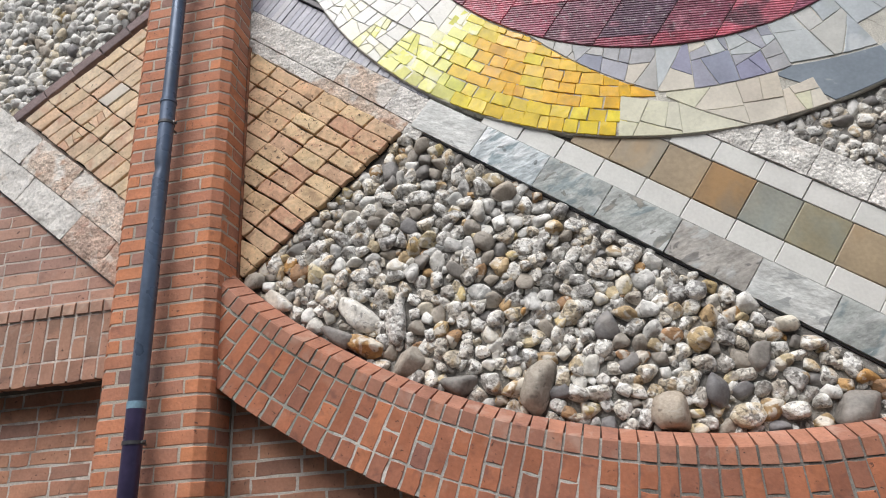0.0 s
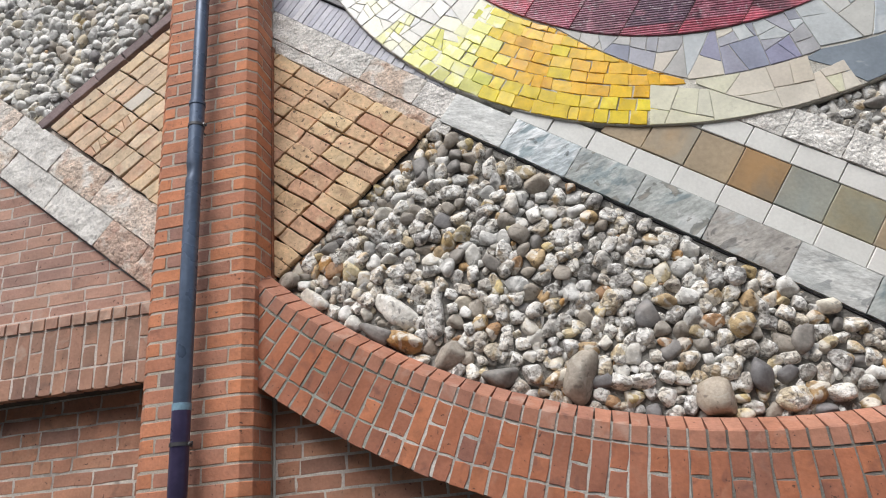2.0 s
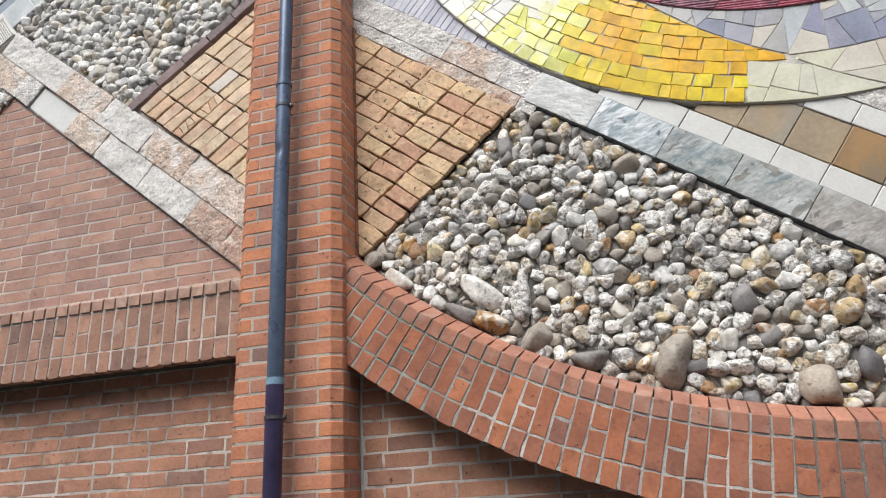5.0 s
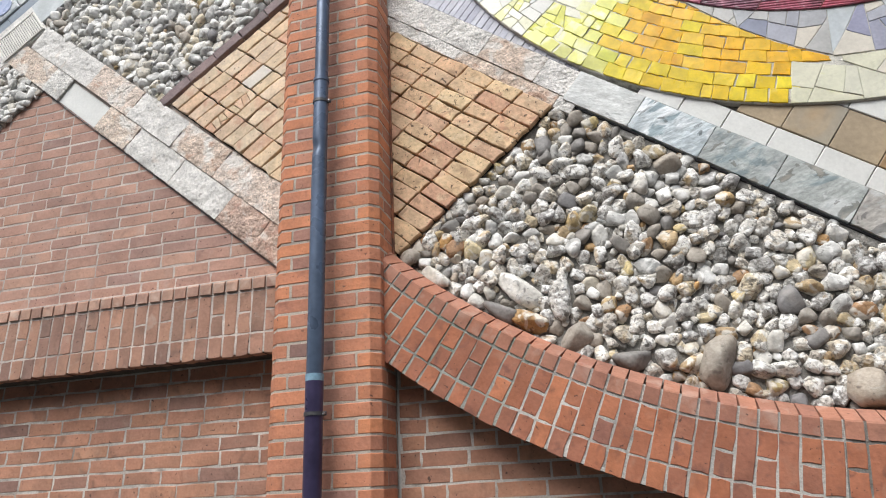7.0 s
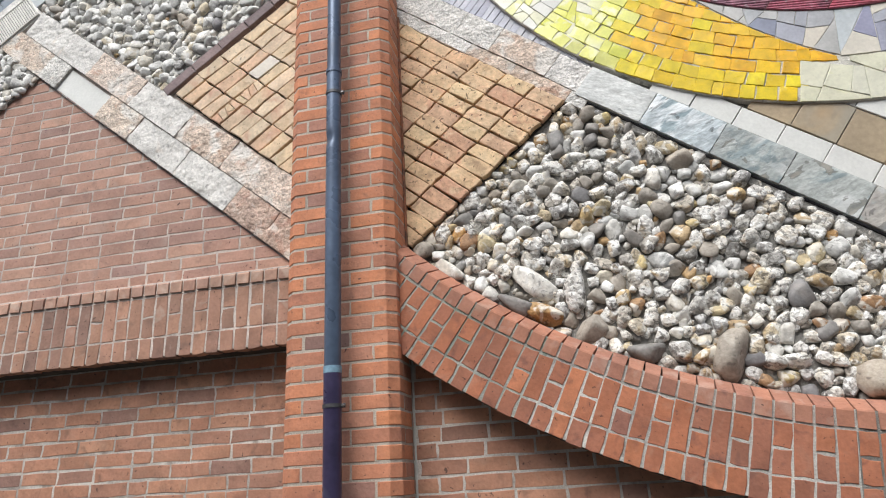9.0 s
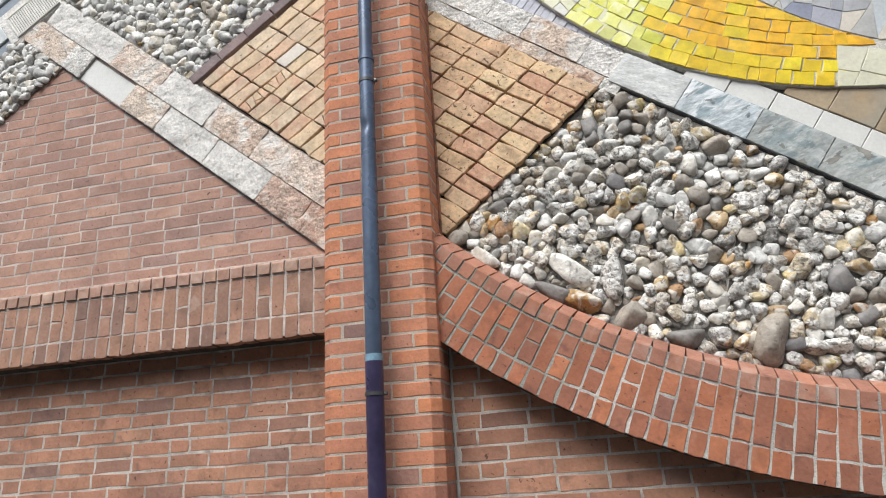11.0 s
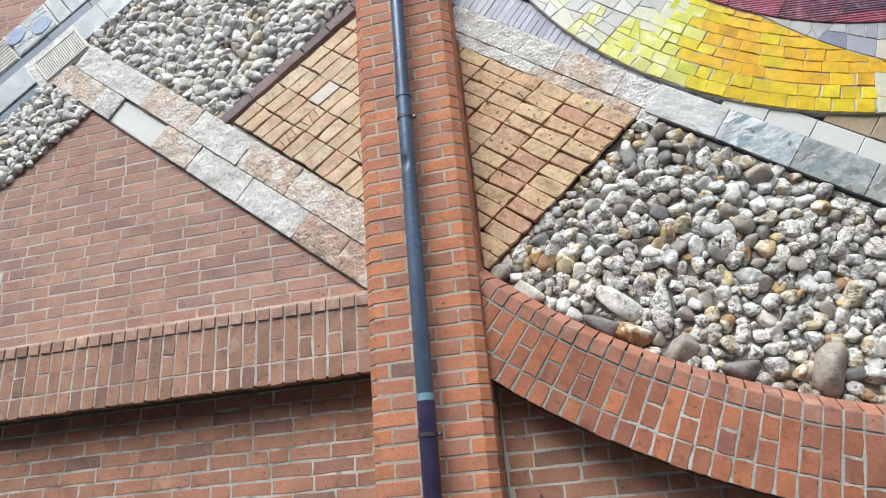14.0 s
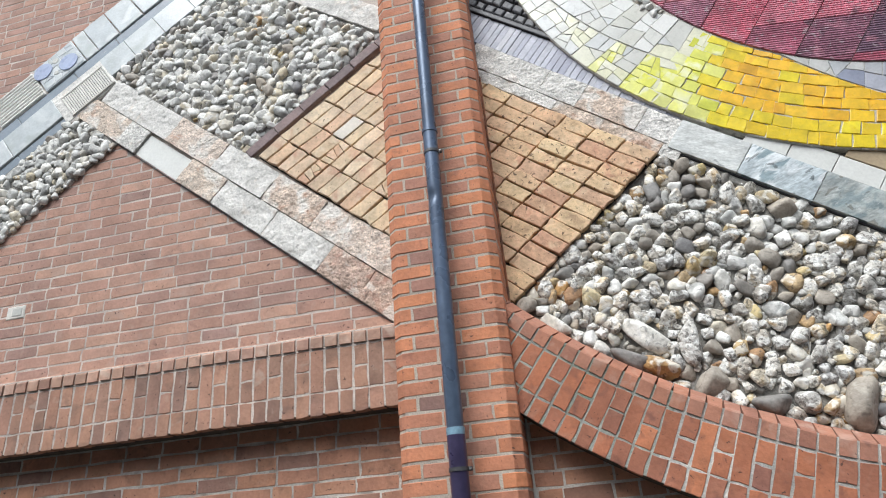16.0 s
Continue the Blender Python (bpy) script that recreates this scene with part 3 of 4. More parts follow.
# ---- ground and walls ----
ground = tagged(new("ground", from_pydata("ground", [(-400, -400, 0), (400, -400, 0), (400, 400, 0), (-400, 400, 0)], [(0, 1, 2, 3)], M["paving"])), "grey paved forecourt below the wall", "ground", kind="structure")
arc = [(ARC_C[0] + (ARC_R + ARC_H - RISE) * math.cos(radians(a)), ARC_C[1] + (ARC_R + ARC_H - RISE) * math.sin(radians(a))) for a in np.arange(222, 312, 1.5)]
wall_low = tagged(new("wall_right", slab("wall_right", [(arc[0][0], 0), (arc[-1][0], 0)] + arc[::-1], 0.4, 0.001, M["dull_mortar"])), "red brick wall in shade under the curved ledge", "wall", kind="structure")
wall_low.location.y = 3.212
sky_blocker = tagged(new("wall_opposite", box("wall_opposite", -40, 40, -9.0, -8.6, 0, 8.0, M["paving"])), "added unseen wall that blocks low sky light", "wall", kind="structure")
bed_r = tagged(new("wall_mural", box("wall_mural", -1.9, 6.0, MURAL_R + 0.035, 3.6, 0.3, 8.0, M["cement"])), "cement bed of the stone mosaic wall", "wall", kind="structure")
wall_left = tagged(new("wall_left", box("wall_left", -9.0, -2.1, WALL_L + 0.002, 3.6, LZ - 0.3, 8.5, M["pink_mortar"])), "weathered red brick wall with grey mortar joints", "wall", kind="structure")

# ---- pillar ----
pillar = tagged(new("pillar"), "orange-red brick pillar with chamfered corners", "pillar", kind="structure")
PX0, PX1, CH = -2.378, -1.744, 0.05


def prism(name, outline, z0, z1, mat, bevel=0.004, rough=0.0, r=None):
    """An upright prism over a plan outline (anticlockwise from above), its rims bevelled."""
    n = len(outline)
    j = (lambda: r.uniform(-rough, rough)) if rough else (lambda: 0.0)
    inner = inset(outline, bevel)
    rows = [(inner, z0), (outline, z0 + bevel), (outline, z1 - bevel), (inner, z1)]
    verts = [(x + j(), y + j(), z) for o, z in rows for x, y in o]
    faces = [tuple(range(n))[::-1], tuple(3 * n + i for i in range(n))]
    for k in range(3):
        faces += [(k * n + i, k * n + (i + 1) % n, (k + 1) * n + (i + 1) % n, (k + 1) * n + i) for i in range(n)]
    return from_pydata(name, verts, faces, mat)


IN = 0.0026                                 # how far the joints lie behind the bricks
core = [(PX0 + IN, 3.5), (PX0 + IN, PILLAR + CH + IN * 0.4), (PX0 + CH + IN * 0.4, PILLAR + IN), (PX1 - CH - IN * 0.4, PILLAR + IN), (PX1 - IN, PILLAR + CH + IN * 0.4), (PX1 - IN, 3.5)]
part("mortar_core", prism("mortar_core", core, 0, 7.5, M["pillar_mortar"]), pillar, label="grey mortar joints")
JOINT = 0.0128
H = COURSE - JOINT


def corner(front, back, side, variant):
    """A chamfered corner brick: so long along the front and so deep along the side."""
    r = random.Random(variant)
    leg = front - CH
    pts = [(-leg, 0), (-0.004, 0), (0.004, 0.0025), (CH - 0.0025, CH - 0.004), (CH, CH + 0.004), (CH, back), (CH - 0.06, back), (CH - 0.06, CH + 0.025), (-0.02, 0.06), (-leg, 0.06)]
    if side < 0:
        pts = [(-x, y) for x, y in pts][::-1]
    return prism("brick", pts, -H / 2, H / 2, M["pillar_brick"], 0.0034, 0.0016, r)


# each course: a header corner, a stretcher, a stretcher corner, turned about from course to course
CORNERS = {(long, side, v): corner(0.243 if long else 0.115, 0.115 if long else 0.243, side, v * 9 + long * 3 + side) for long in (0, 1) for side in (-1, 1) for v in range(6)}
z, k = 1.717 - 9 * 2 * COURSE, 0
while z < 6.6:
    for side, x in ((-1, PX0 + CH), (1, PX1 - CH)):
        long = int((k % 2 == 0) == (side < 0))
        part("brick", CORNERS[long, side, rng.randrange(6)], pillar, on_wall(x + rng.uniform(-0.0015, 0.0015), PILLAR + rng.uniform(-0.0012, 0.0008), z + rng.uniform(-0.0012, 0.0012), rng.uniform(-0.3, 0.3)))
        if long:
            part("brick", brick(0.13, H, M["pillar_dull"], rng), pillar, Matrix.Translation((x + side * CH, PILLAR + 0.115 + JOINT + 0.065, z)) @ Matrix.Rotation(radians(90 * side), 4, "Z"))
    p, q = (PX0 + 0.243, PX1 - 0.115) if k % 2 == 0 else (PX0 + 0.115, PX1 - 0.243)
    part("brick", brick(q - p - 2 * JOINT, H, M["pillar_dull"], rng), pillar, on_wall((p + q) / 2, PILLAR + rng.uniform(-0.0012, 0.0008), z))
    z += COURSE
    k += 1

# ---- downpipe ----
pipe = tagged(new("downpipe"), "blue-grey metal downpipe with a dent, darker copper-brown below", "downpipe")
PIPE_X, PIPE_Y = -2.047, 2.835


def tube(name, r0, z0, z1, mat, rings=2, dent=None, seg=28):
    """A round pipe length with rolled ends; dent: (height, depth)."""
    verts, faces = [], []
    zs = [z0 + (z1 - z0) * i / rings for i in range(rings + 1)]
    for zz in zs:
        for i in range(seg):
            a = 2 * math.pi * i / seg
            r = r0
            if dent:
                w = math.exp(-((zz - dent[0]) / 0.03) ** 2) * max(0.0, math.cos(a - radians(240))) ** 3
                r -= dent[1] * w
            verts.append((r * math.cos(a), r * math.sin(a), zz))
    for k in range(rings):
        faces += [(k * seg + i, k * seg + (i + 1) % seg, (k + 1) * seg + (i + 1) % seg, (k + 1) * seg + i) for i in range(seg)]
    low = len(verts)
    verts += verts[:seg] + verts[rings * seg:rings * seg + seg]
    faces += [tuple(low + i for i in range(seg))[::-1], tuple(low + seg + i for i in range(seg))]
    me = from_pydata(name, verts, faces, mat)
    me.polygons.foreach_set("use_smooth", [len(p.vertices) < 5 for p in me.polygons])
    return me


at_pipe = Matrix.Translation((PIPE_X, PIPE_Y, 0))
part("upper_pipe", tube("upper_pipe", 0.0405, 3.88, 6.8, M["pipe"], 8), pipe, at_pipe)
part("middle_pipe", tube("middle_pipe", 0.043, 2.1, 3.885, M["pipe"], 100, (3.43, 0.014)), pipe, at_pipe)
part("lower_pipe", tube("lower_pipe", 0.0455, 0.0, 2.125, M["pipe_low"], 8), pipe, at_pipe, "dark copper-brown lower pipe length")
part("weld", tube("weld", 0.0462, 2.105, 2.14, M["weld"], 2), pipe, at_pipe, "pale verdigris soldered seam")


def clamp(zz, r):
    c = part("clamp", tube("clamp", r + 0.004, zz - 0.009, zz + 0.009, M["rail"], 2), pipe, at_pipe, "dark metal pipe clamp")
    part("screw", tube("screw", 0.006, -0.014, 0.014, M["clamp"], 1, seg=8), c, Matrix.Translation((r + 0.014, -0.004, zz)) @ Matrix.Rotation(radians(90), 4, "X"))
    part("lug", box("lug", r, r + 0.022, -0.004, 0.004, zz - 0.01, zz + 0.01, M["rail"]), c)
    part("anchor", tube("anchor", 0.006, 0, 0.06, M["clamp"], 1, seg=8), c, Matrix.Translation((0, r * 0.9, zz)) @ Matrix.Rotation(radians(-90), 4, "X"))


clamp(3.735, 0.043)
clamp(1.945, 0.0455)
part("socket_ring", tube("socket_ring", 0.0475, 3.875, 3.897, M["pipe"], 2), pipe, at_pipe, "rolled socket rim")

# ---- ledges ----
ledge_r = tagged(new("curved_ledge"), "curved projecting ledge of upright red bricks", "ledge", kind="structure")
ledge_l = tagged(new("straight_ledge"), "straight projecting ledge of upright red bricks", "ledge", kind="structure")


def cap_mesh(v, mat, w=0.0745, low=0.0):
    """A coping brick: upright front, top sloping up to the wall. Its front upper edge is at z = 0."""
    r = random.Random(v)
    sec = [(0, -0.078), (0, -0.006 - low), (0.006, 0.002 - low), (0.115, 0.062 - low * 1.6), (0.16, 0.062 - low * 1.6), (0.16, -0.078)]
    verts = [(sx * (w / 2 - (0.003 if i in (0, 1, 2) else 0)) + r.uniform(-0.0015, 0.0015), y, zz + r.uniform(-0.0015, 0.0015)) for sx in (-1, 1) for i, (y, zz) in enumerate(sec)]
    n = len(sec)
    faces = [tuple(range(n)), tuple(n + i for i in range(n))[::-1]] + [(n + i, n + (i + 1) % n, (i + 1) % n, i) for i in range(n)]
    return from_pydata("brick", verts, [f[::-1] for f in faces], mat)


M["cap"] = surface("coping_brick", [(0.36, 0.155, 0.095), (0.4, 0.18, 0.115), (0.36, 0.17, 0.115), (0.3, 0.135, 0.092), (0.42, 0.2, 0.13)], 0.85, (5, 0.2), (60, 0.09), (38, 0.35), spots=(((0.13, 0.065, 0.055), 13, 0.6, 0.16, 0.5), ((0.5, 0.36, 0.29), 8, 0.56, 0.15, 0.5), ((0.06, 0.035, 0.03), 48, 0.69, 0.025, 0.8)))
M["cap_pale"] = surface("pale_coping_brick", [(0.38, 0.23, 0.17), (0.42, 0.26, 0.19), (0.36, 0.22, 0.17), (0.33, 0.19, 0.14), (0.44, 0.27, 0.2)], 0.88, (5, 0.25), (60, 0.09), (38, 0.35), spots=(((0.16, 0.1, 0.08), 11, 0.57, 0.16, 0.6), ((0.55, 0.44, 0.36), 8, 0.56, 0.15, 0.5)))
CAPS = [cap_mesh(v, M["cap"]) for v in range(6)]
PALE_CAPS = [cap_mesh(v, M["cap_pale"], 0.079, 0.014) for v in range(6)]


def ledge_column(parent, place, mat, i, row, w, foot, tall):
    """One upright column: coping, stretcher or two headers, foot header; place(down, out) gives a pose."""
    part("brick", rng.choice(CAPS if parent is ledge_r else PALE_CAPS), parent, place(0.0, (-0.003 if parent is ledge_r else -0.01) + rng.uniform(-0.002, 0.002)))
    y = lambda: rng.uniform(-0.0022, 0.0014)
    if i % 2 == row:
        part("brick", brick(w, tall, mat, rng), parent, place(0.092 + tall / 2, y()))
    else:
        half, c = (tall - 0.011) / 2, rng.uniform(-0.006, 0.006)
        part("brick", brick(w, half, mat, rng), parent, place(0.092 + half / 2 + c / 2, y()))
        part("brick", brick(w, half, mat, rng), parent, place(0.092 + tall - half / 2 + c / 2, y()))
    part("brick", brick(w, foot, mat, rng), parent, place(0.103 + tall + foot / 2, y()))


for i in range(64):
    a = 225.07 + 1.1575 * i

    def place(down, y, a=a):
        r = ARC_R + down
        return on_wall(ARC_C[0] + r * math.cos(radians(a)), LEDGE + y, ARC_C[1] + r * math.sin(radians(a)), a - 270)
    ledge_column(ledge_r, place, M["brick"], i, 0, 0.0745, ARC_H - 0.103 - 0.2225, 0.2225)
lo = [(ARC_C[0] + (ARC_R + ARC_H - 0.004) * math.cos(radians(a)), ARC_C[1] + (ARC_R + ARC_H - 0.004) * math.sin(radians(a))) for a in np.arange(222, 312, 1.2)]
lower = [(ARC_C[0] + (ARC_R + ARC_H) * math.cos(radians(a)), ARC_C[1] + (ARC_R + ARC_H) * math.sin(radians(a))) for a in np.arange(222, 312, 1.2)]
hi = [(ARC_C[0] + (ARC_R - 0.0) * math.cos(radians(a)), ARC_C[1] + (ARC_R - 0.0) * math.sin(radians(a))) for a in np.arange(222, 312, 1.2)]
for i in range(0, len(lo) - 1, 8):
    seg_lo, seg_hi = lo[i:i + 9], hi[i:i + 9]
    mat = M["green_mortar"] if i < 12 else M["mortar"] if i < 32 else M["grimy_mortar"]
    part("mortar_body", slab("mortar_body", seg_lo + seg_hi[::-1], 0.5, 0.0005, mat), ledge_r, Matrix.Translation((0, LEDGE + 0.003, 0)))
    part("soffit", slab("soffit", lower[i:i + 9] + seg_lo[::-1], 0.5, 0.0003, M["soffit"]), ledge_r, Matrix.Translation((0, LEDGE + 0.01, 0)), "underside coloured dark for its shade and algae stain")

for i in range(71):
    x = -2.426 - 0.088 * i

    def place(down, y, x=x):
        return on_wall(x, LEDGE + 0.01 + y, LZ - down)
    ledge_column(ledge_l, place, M["ledge_brick"], i, 1, 0.0755, 0.12, 0.24)
part("mortar_body", box("mortar_body", -8.6, PX0 + 0.1, LEDGE + 0.0125, 3.55, LZ - 0.454, LZ, M["pink_mortar"]), ledge_l)
part("soffit", box("soffit", -8.6, PX0 + 0.1, LEDGE + 0.02, 3.55, LZ - 0.459, LZ - 0.4545, M["soffit"]), ledge_l, label="underside coloured dark for its shade and algae stain")

# ---- brick facing of the walls ----
def gable(x, z):
    """The brick gable below the stone strips and above the ledge."""
    a, b = SL_inv(x, z)
    u, v = UL_inv(x, z)
    return z > LZ - 0.02 and b < 0.06 and v < -0.96 and x < PX0 + 0.1


lay(wall_left, M["pink_brick"], WALL_L, -6.6, PX0 + 0.1, LZ - 0.0549, 4.9, gable, rng, header=0.12)
lay(wall_left, M["dull_brick"], WALL_LOW, -5.6, PX0 + 0.1, 2.245 - 14 * COURSE, 2.37, lambda x, z: x < PX0 + 0.1, rng, header=0.16)
lay(wall_left, M["pink_brick"], WALL_L, -7.2, -4.0, 5.0, 7.2, lambda x, z: UL_inv(x, z)[1] > 0.3, rng, header=0.12)
part("lower_bed", box("lower_bed", -9.0, PX0 + 0.1, WALL_LOW + 0.002, 3.6, 0, LZ - 0.456 + RISE, M["dull_mortar"]), wall_left)
def under_arc(x, z):
    """Clips a brick along the underside of the curved ledge."""
    d = Vector((x - ARC_C[0], z - ARC_C[1]))
    far = ARC_R + ARC_H - RISE - d.length
    if far < -0.16:
        return []
    n = d.normalized()
    return [(n.x * far, n.y * far, n.x, n.y)]


lay(wall_low, M["dull_brick"], -0.002, PX1 + 0.022, 1.6, 1.1 - 2 * COURSE, 2.5, lambda x, z: math.dist((x, z), ARC_C) > ARC_R + 0.28, rng, header=0.25, cut=under_arc)
part("joint_seal", box("joint_seal", PX1 + 0.003, PX1 + 0.014, -0.008, 0.02, 0.3, 2.25, M["sealant"]), wall_low, label="pale vertical sealant joint")
vent = tagged(new("wall_vent", slab("wall_vent", rect(0.15, 0.095), 0.03, 0.006, M["plastic"])), "small off-white vent set in the brick wall", "vent")
vent.location = (-5.19, WALL_L - 0.006, 3.335)
part("grille", slab("grille", rect(0.075, 0.052), 0.004, 0.001, M["sealant"]), vent, Matrix.Translation((0.015, -0.004, 0)), "grey grille")


# ---- strips of slabs ----
GROUPS = {"cobble_row": "rows of charcoal cobbles", "white_tile_row": "white tile rows", "stone_strip": "stone strips around the gable", "slate_strip": "slate strips", "granite_strip": "granite strips"}


def strip(name, label, category, axes, deg, y, b0, b1, cuts, mats, rough=0.002, bevel=0.004, depth=0.05, gap=0.004, crag=0.0, piece="slab", out=0.003):
    """Slabs side by side along a slanted strip between b0 and b1, cut at the places given."""
    thing = tagged(new(name), label, category, GROUPS.get(name, ""))
    for i, (a0, a1) in enumerate(zip(cuts, cuts[1:])):
        mat = mats[i % len(mats)] if not callable(mats) else mats(i)
        x, z = axes((a0 + a1) / 2, (b0 + b1) / 2)
        l, h = a1 - a0 - gap, b1 - b0 - gap
        me = craggy(piece, l, h, depth, mat, rng, crag, 1.0 if crag > 0.004 else 0.3) if crag else slab(piece, rect(l, h), depth, bevel, mat, rough, rng)
        part(piece, me, thing, on_wall(x, y + rng.uniform(-out, out), z, deg + rng.uniform(-0.3, 0.3), rng.uniform(-0.008, 0.008), rng.uniform(-0.008, 0.008)))
    return thing


def steps(a, b, s, jitter=0.0):
    n = max(1, round((b - a) / s))
    return [a + (b - a) * i / n + (rng.uniform(-jitter, jitter) if 0 < i < n else 0) for i in range(n + 1)]


strip("slate_strip", "row of split green-grey slate slabs", "stone strip", SR, -37.9, MURAL_R - 0.012, 0.0, 0.212, [-0.84, -0.42, 0.0, 0.385, 0.785, 1.21, 1.59, 2.0, 2.4, 2.8, 3.2],
      lambda i: M[("slate_pale", "slate_blue", "slate", "slate", "slate_brown", "slate_pale")[i] if i < 6 else "slate"], crag=0.0025, depth=0.06)
strip("white_tile_row", "row of white tiles between slate and brown tiles", "tile row", SR, -37.9, MURAL_R, 0.214, 0.343, [-0.477 + 0.2485 * i for i in range(15)], [M["white"]], 0.0008, 0.003, piece="tile", gap=0.004)
strip("brown_tile_row", "row of square olive-brown tiles", "tile row", SR, -37.9, MURAL_R, 0.345, 0.588, [0.043 + 0.242 * i for i in range(13)], lambda i: M[("umber", "umber", "umber", "rust_tile", "sage", "olive", "umber", "sage", "olive", "rust_tile", "sage", "olive")[i]], 0.0008, 0.003, piece="tile", gap=0.004)
strip("white_tile_row", "upper row of white tiles beside brown tiles", "tile row", SR, -37.9, MURAL_R, 0.59, 0.718, [0.274 + 0.241 * i for i in range(12)], [M["white"]], 0.0008, 0.003, piece="tile", gap=0.004)
strip("granite_strip", "row of rough white granite slabs", "stone strip", SR, -37.9, MURAL_R - 0.01, 0.72, 0.908, [0.3, 0.6, 0.9, 1.2, 1.5, 1.8, 2.1, 2.4, 2.7], [M["granite"]], crag=0.0085)
part("shadow_rail", slab("shadow_rail", rect(4.2, 0.007), 0.05, 0.002, M["rail"]), bed_r, on_wall(*(lambda p: (p[0], MURAL_R + 0.004, p[1]))(SR(1.25, -0.006)), -37.9), "thin dark strip in place of the shadow under the slabs")
part("mortar_fillet", slab("mortar_fillet", rect(4.2, 0.045), 0.05, 0.006, M["cement"], 0.004, rng), bed_r, on_wall(*(lambda p: (p[0], MURAL_R + 0.014, p[1]))(SR(1.25, -0.033)), -37.9), "rough mortar along the slate edge")

strip("granite_strip", "broad row of rough granite and pink travertine slabs", "stone strip", GR, -39.3, MURAL_R - 0.008, 0.085, 0.27, [-1.5, -0.9, -0.62, -0.2, 0.22], [M["granite"], M["granite"], M["travertine"], M["granite"]], crag=0.0085)
strip("granite_strip", "narrow row of rough granite and travertine slabs", "stone strip", GR, -39.3, MURAL_R - 0.004, 0.0, 0.083, [-1.5, -1.1, -0.74, -0.4, 0.0, 0.12], [M["granite"], M["granite"], M["travertine"], M["travertine"], M["granite"]], crag=0.0085)
strip("slat_strip", "row of narrow purple-grey stone slats", "stone strip", GR, -39.3, MURAL_R + 0.006, 0.274, 0.49, steps(-1.9, 0.0, 0.045, 0.004), [M["purple"]], 0.001, 0.002, piece="slat", gap=0.002)
part("frame_rail", slab("frame_rail", rect(2.4, 0.035), 0.05, 0.004, M["rail"]), bed_r, on_wall(*(lambda p: (p[0], MURAL_R - 0.012, p[1]))(GR(-1.2, 0.51)), -39.3), "dark metal edge strip")
for row in range(7):
    strip("cobble_row", "row of small charcoal cobbles", "cobbles", GR, -39.3, MURAL_R, 0.535 + 0.075 * row, 0.605 + 0.075 * row, steps(-2.4 - 0.04 * (row % 2), -0.6, 0.085, 0.008), [M["charcoal"]], 0.004, 0.008, piece="cobble", gap=0.012)


# ---- clay tile panels ----
def clay_panel(name, label, origin, d1, p1, d2, p2, n1, n2, keep, y, mat, odd=None, joint=0.009, pale=None):
    """A skewed grid of pavers: p1 along the direction d1 (degrees), p2 along d2, in rows that drift a little."""
    thing = tagged(new(name), label, "tile panel")
    u = Vector((math.cos(radians(d1)), math.sin(radians(d1)))) * p1
    v = Vector((math.cos(radians(d2)), math.sin(radians(d2)))) * p2
    grid = {}
    for i in range(n1 + 1):
        for j in range(n2 + 1):
            grid[i, j] = Vector(origin) + u * (i + rng.gauss(0, 0.0028) / p1) + v * (j + rng.gauss(0, 0.0028) / p2)
    for i in range(n1):
        for j in range(n2):
            p = Vector(origin) + u * (i + 0.5) + v * (j + 0.5)
            if not keep(p.x, p.y):
                continue
            poly = [tuple(grid[i + e, j + f] - p) for e, f in ((0, 0), (1, 0), (1, 1), (0, 1))]
            poly = inset(poly if area(poly) > 0 else poly[::-1], joint / 2 * rng.uniform(0.75, 1.25))
            m = on_wall(p.x, y + rng.uniform(-0.005, 0.003), p.y, rng.gauss(0, 0.6), rng.gauss(0, 0.013), rng.gauss(0, 0.013))
            if odd and odd(i, j):
                for s in shatter(poly, 0.075, rng):
                    part("paver", slab("paver", inset(s, 0.002), 0.05, 0.003, mat, 0.002, rng), thing, m)
            elif pale and math.dist((p.x, p.y), pale) < 0.05:
                part("paver", slab("paver", poly, 0.05, 0.003, M["sand"], 0.002, rng), thing, m, "whitish glazed paver")
            else:
                part("paver", slab("paver", poly, 0.05, 0.004, mat, 0.0062, rng), thing, m)
    return thing


pan_r = clay_panel("clay_tile_panel", "skewed panel of ochre clay pavers with dark open joints", (-0.734, 3.66), 140.9, 0.2055, 219.4, 0.0978, 7, 14, lambda x, z: x > PX1 - 0.1, MURAL_R - 0.012, M["clay"])
part("bed", slab("bed", [(-1.85, 2.77), (-0.728, 3.65), (-1.85, 4.56)], 0.05, 0.001, M["dark_bed"]), pan_r, Matrix.Translation((0, MURAL_R + 0.026, 0)), "dark open joints")
pan_l = clay_panel("clay_tile_panel", "skewed panel of pale yellow clay pavers with dark open joints", (-3.355, 4.2), -41.0, 0.0982, 35.2, 0.205, 14, 7, lambda x, z: x < PX0 + 0.12, MURAL_L - 0.012, M["clay_pale"], lambda i, j: (i, j) in ((4, 0), (4, 1), (9, 1)), 0.009, (-2.637, 4.244))
part("bed", slab("bed", [(-3.36, 4.2), (-2.2, 3.2), (-2.2, 5.02)], 0.05, 0.001, M["dark_bed"]), pan_l, Matrix.Translation((0, MURAL_L + 0.022, 0)), "dark open joints")
BR, BR_inv = frame_at(-3.433, 4.262, 36.0)
strip("clinker_row", "row of dark brown clinker bricks edging the clay pavers", "brick row", BR, 36.0, MURAL_L - 0.012, -0.068, 0.012, [-0.02, 0.24, 0.48, 0.72, 0.96, 1.2, 1.44], [M["rust_strip"]], 0.003, 0.005, piece="brick", gap=0.006)
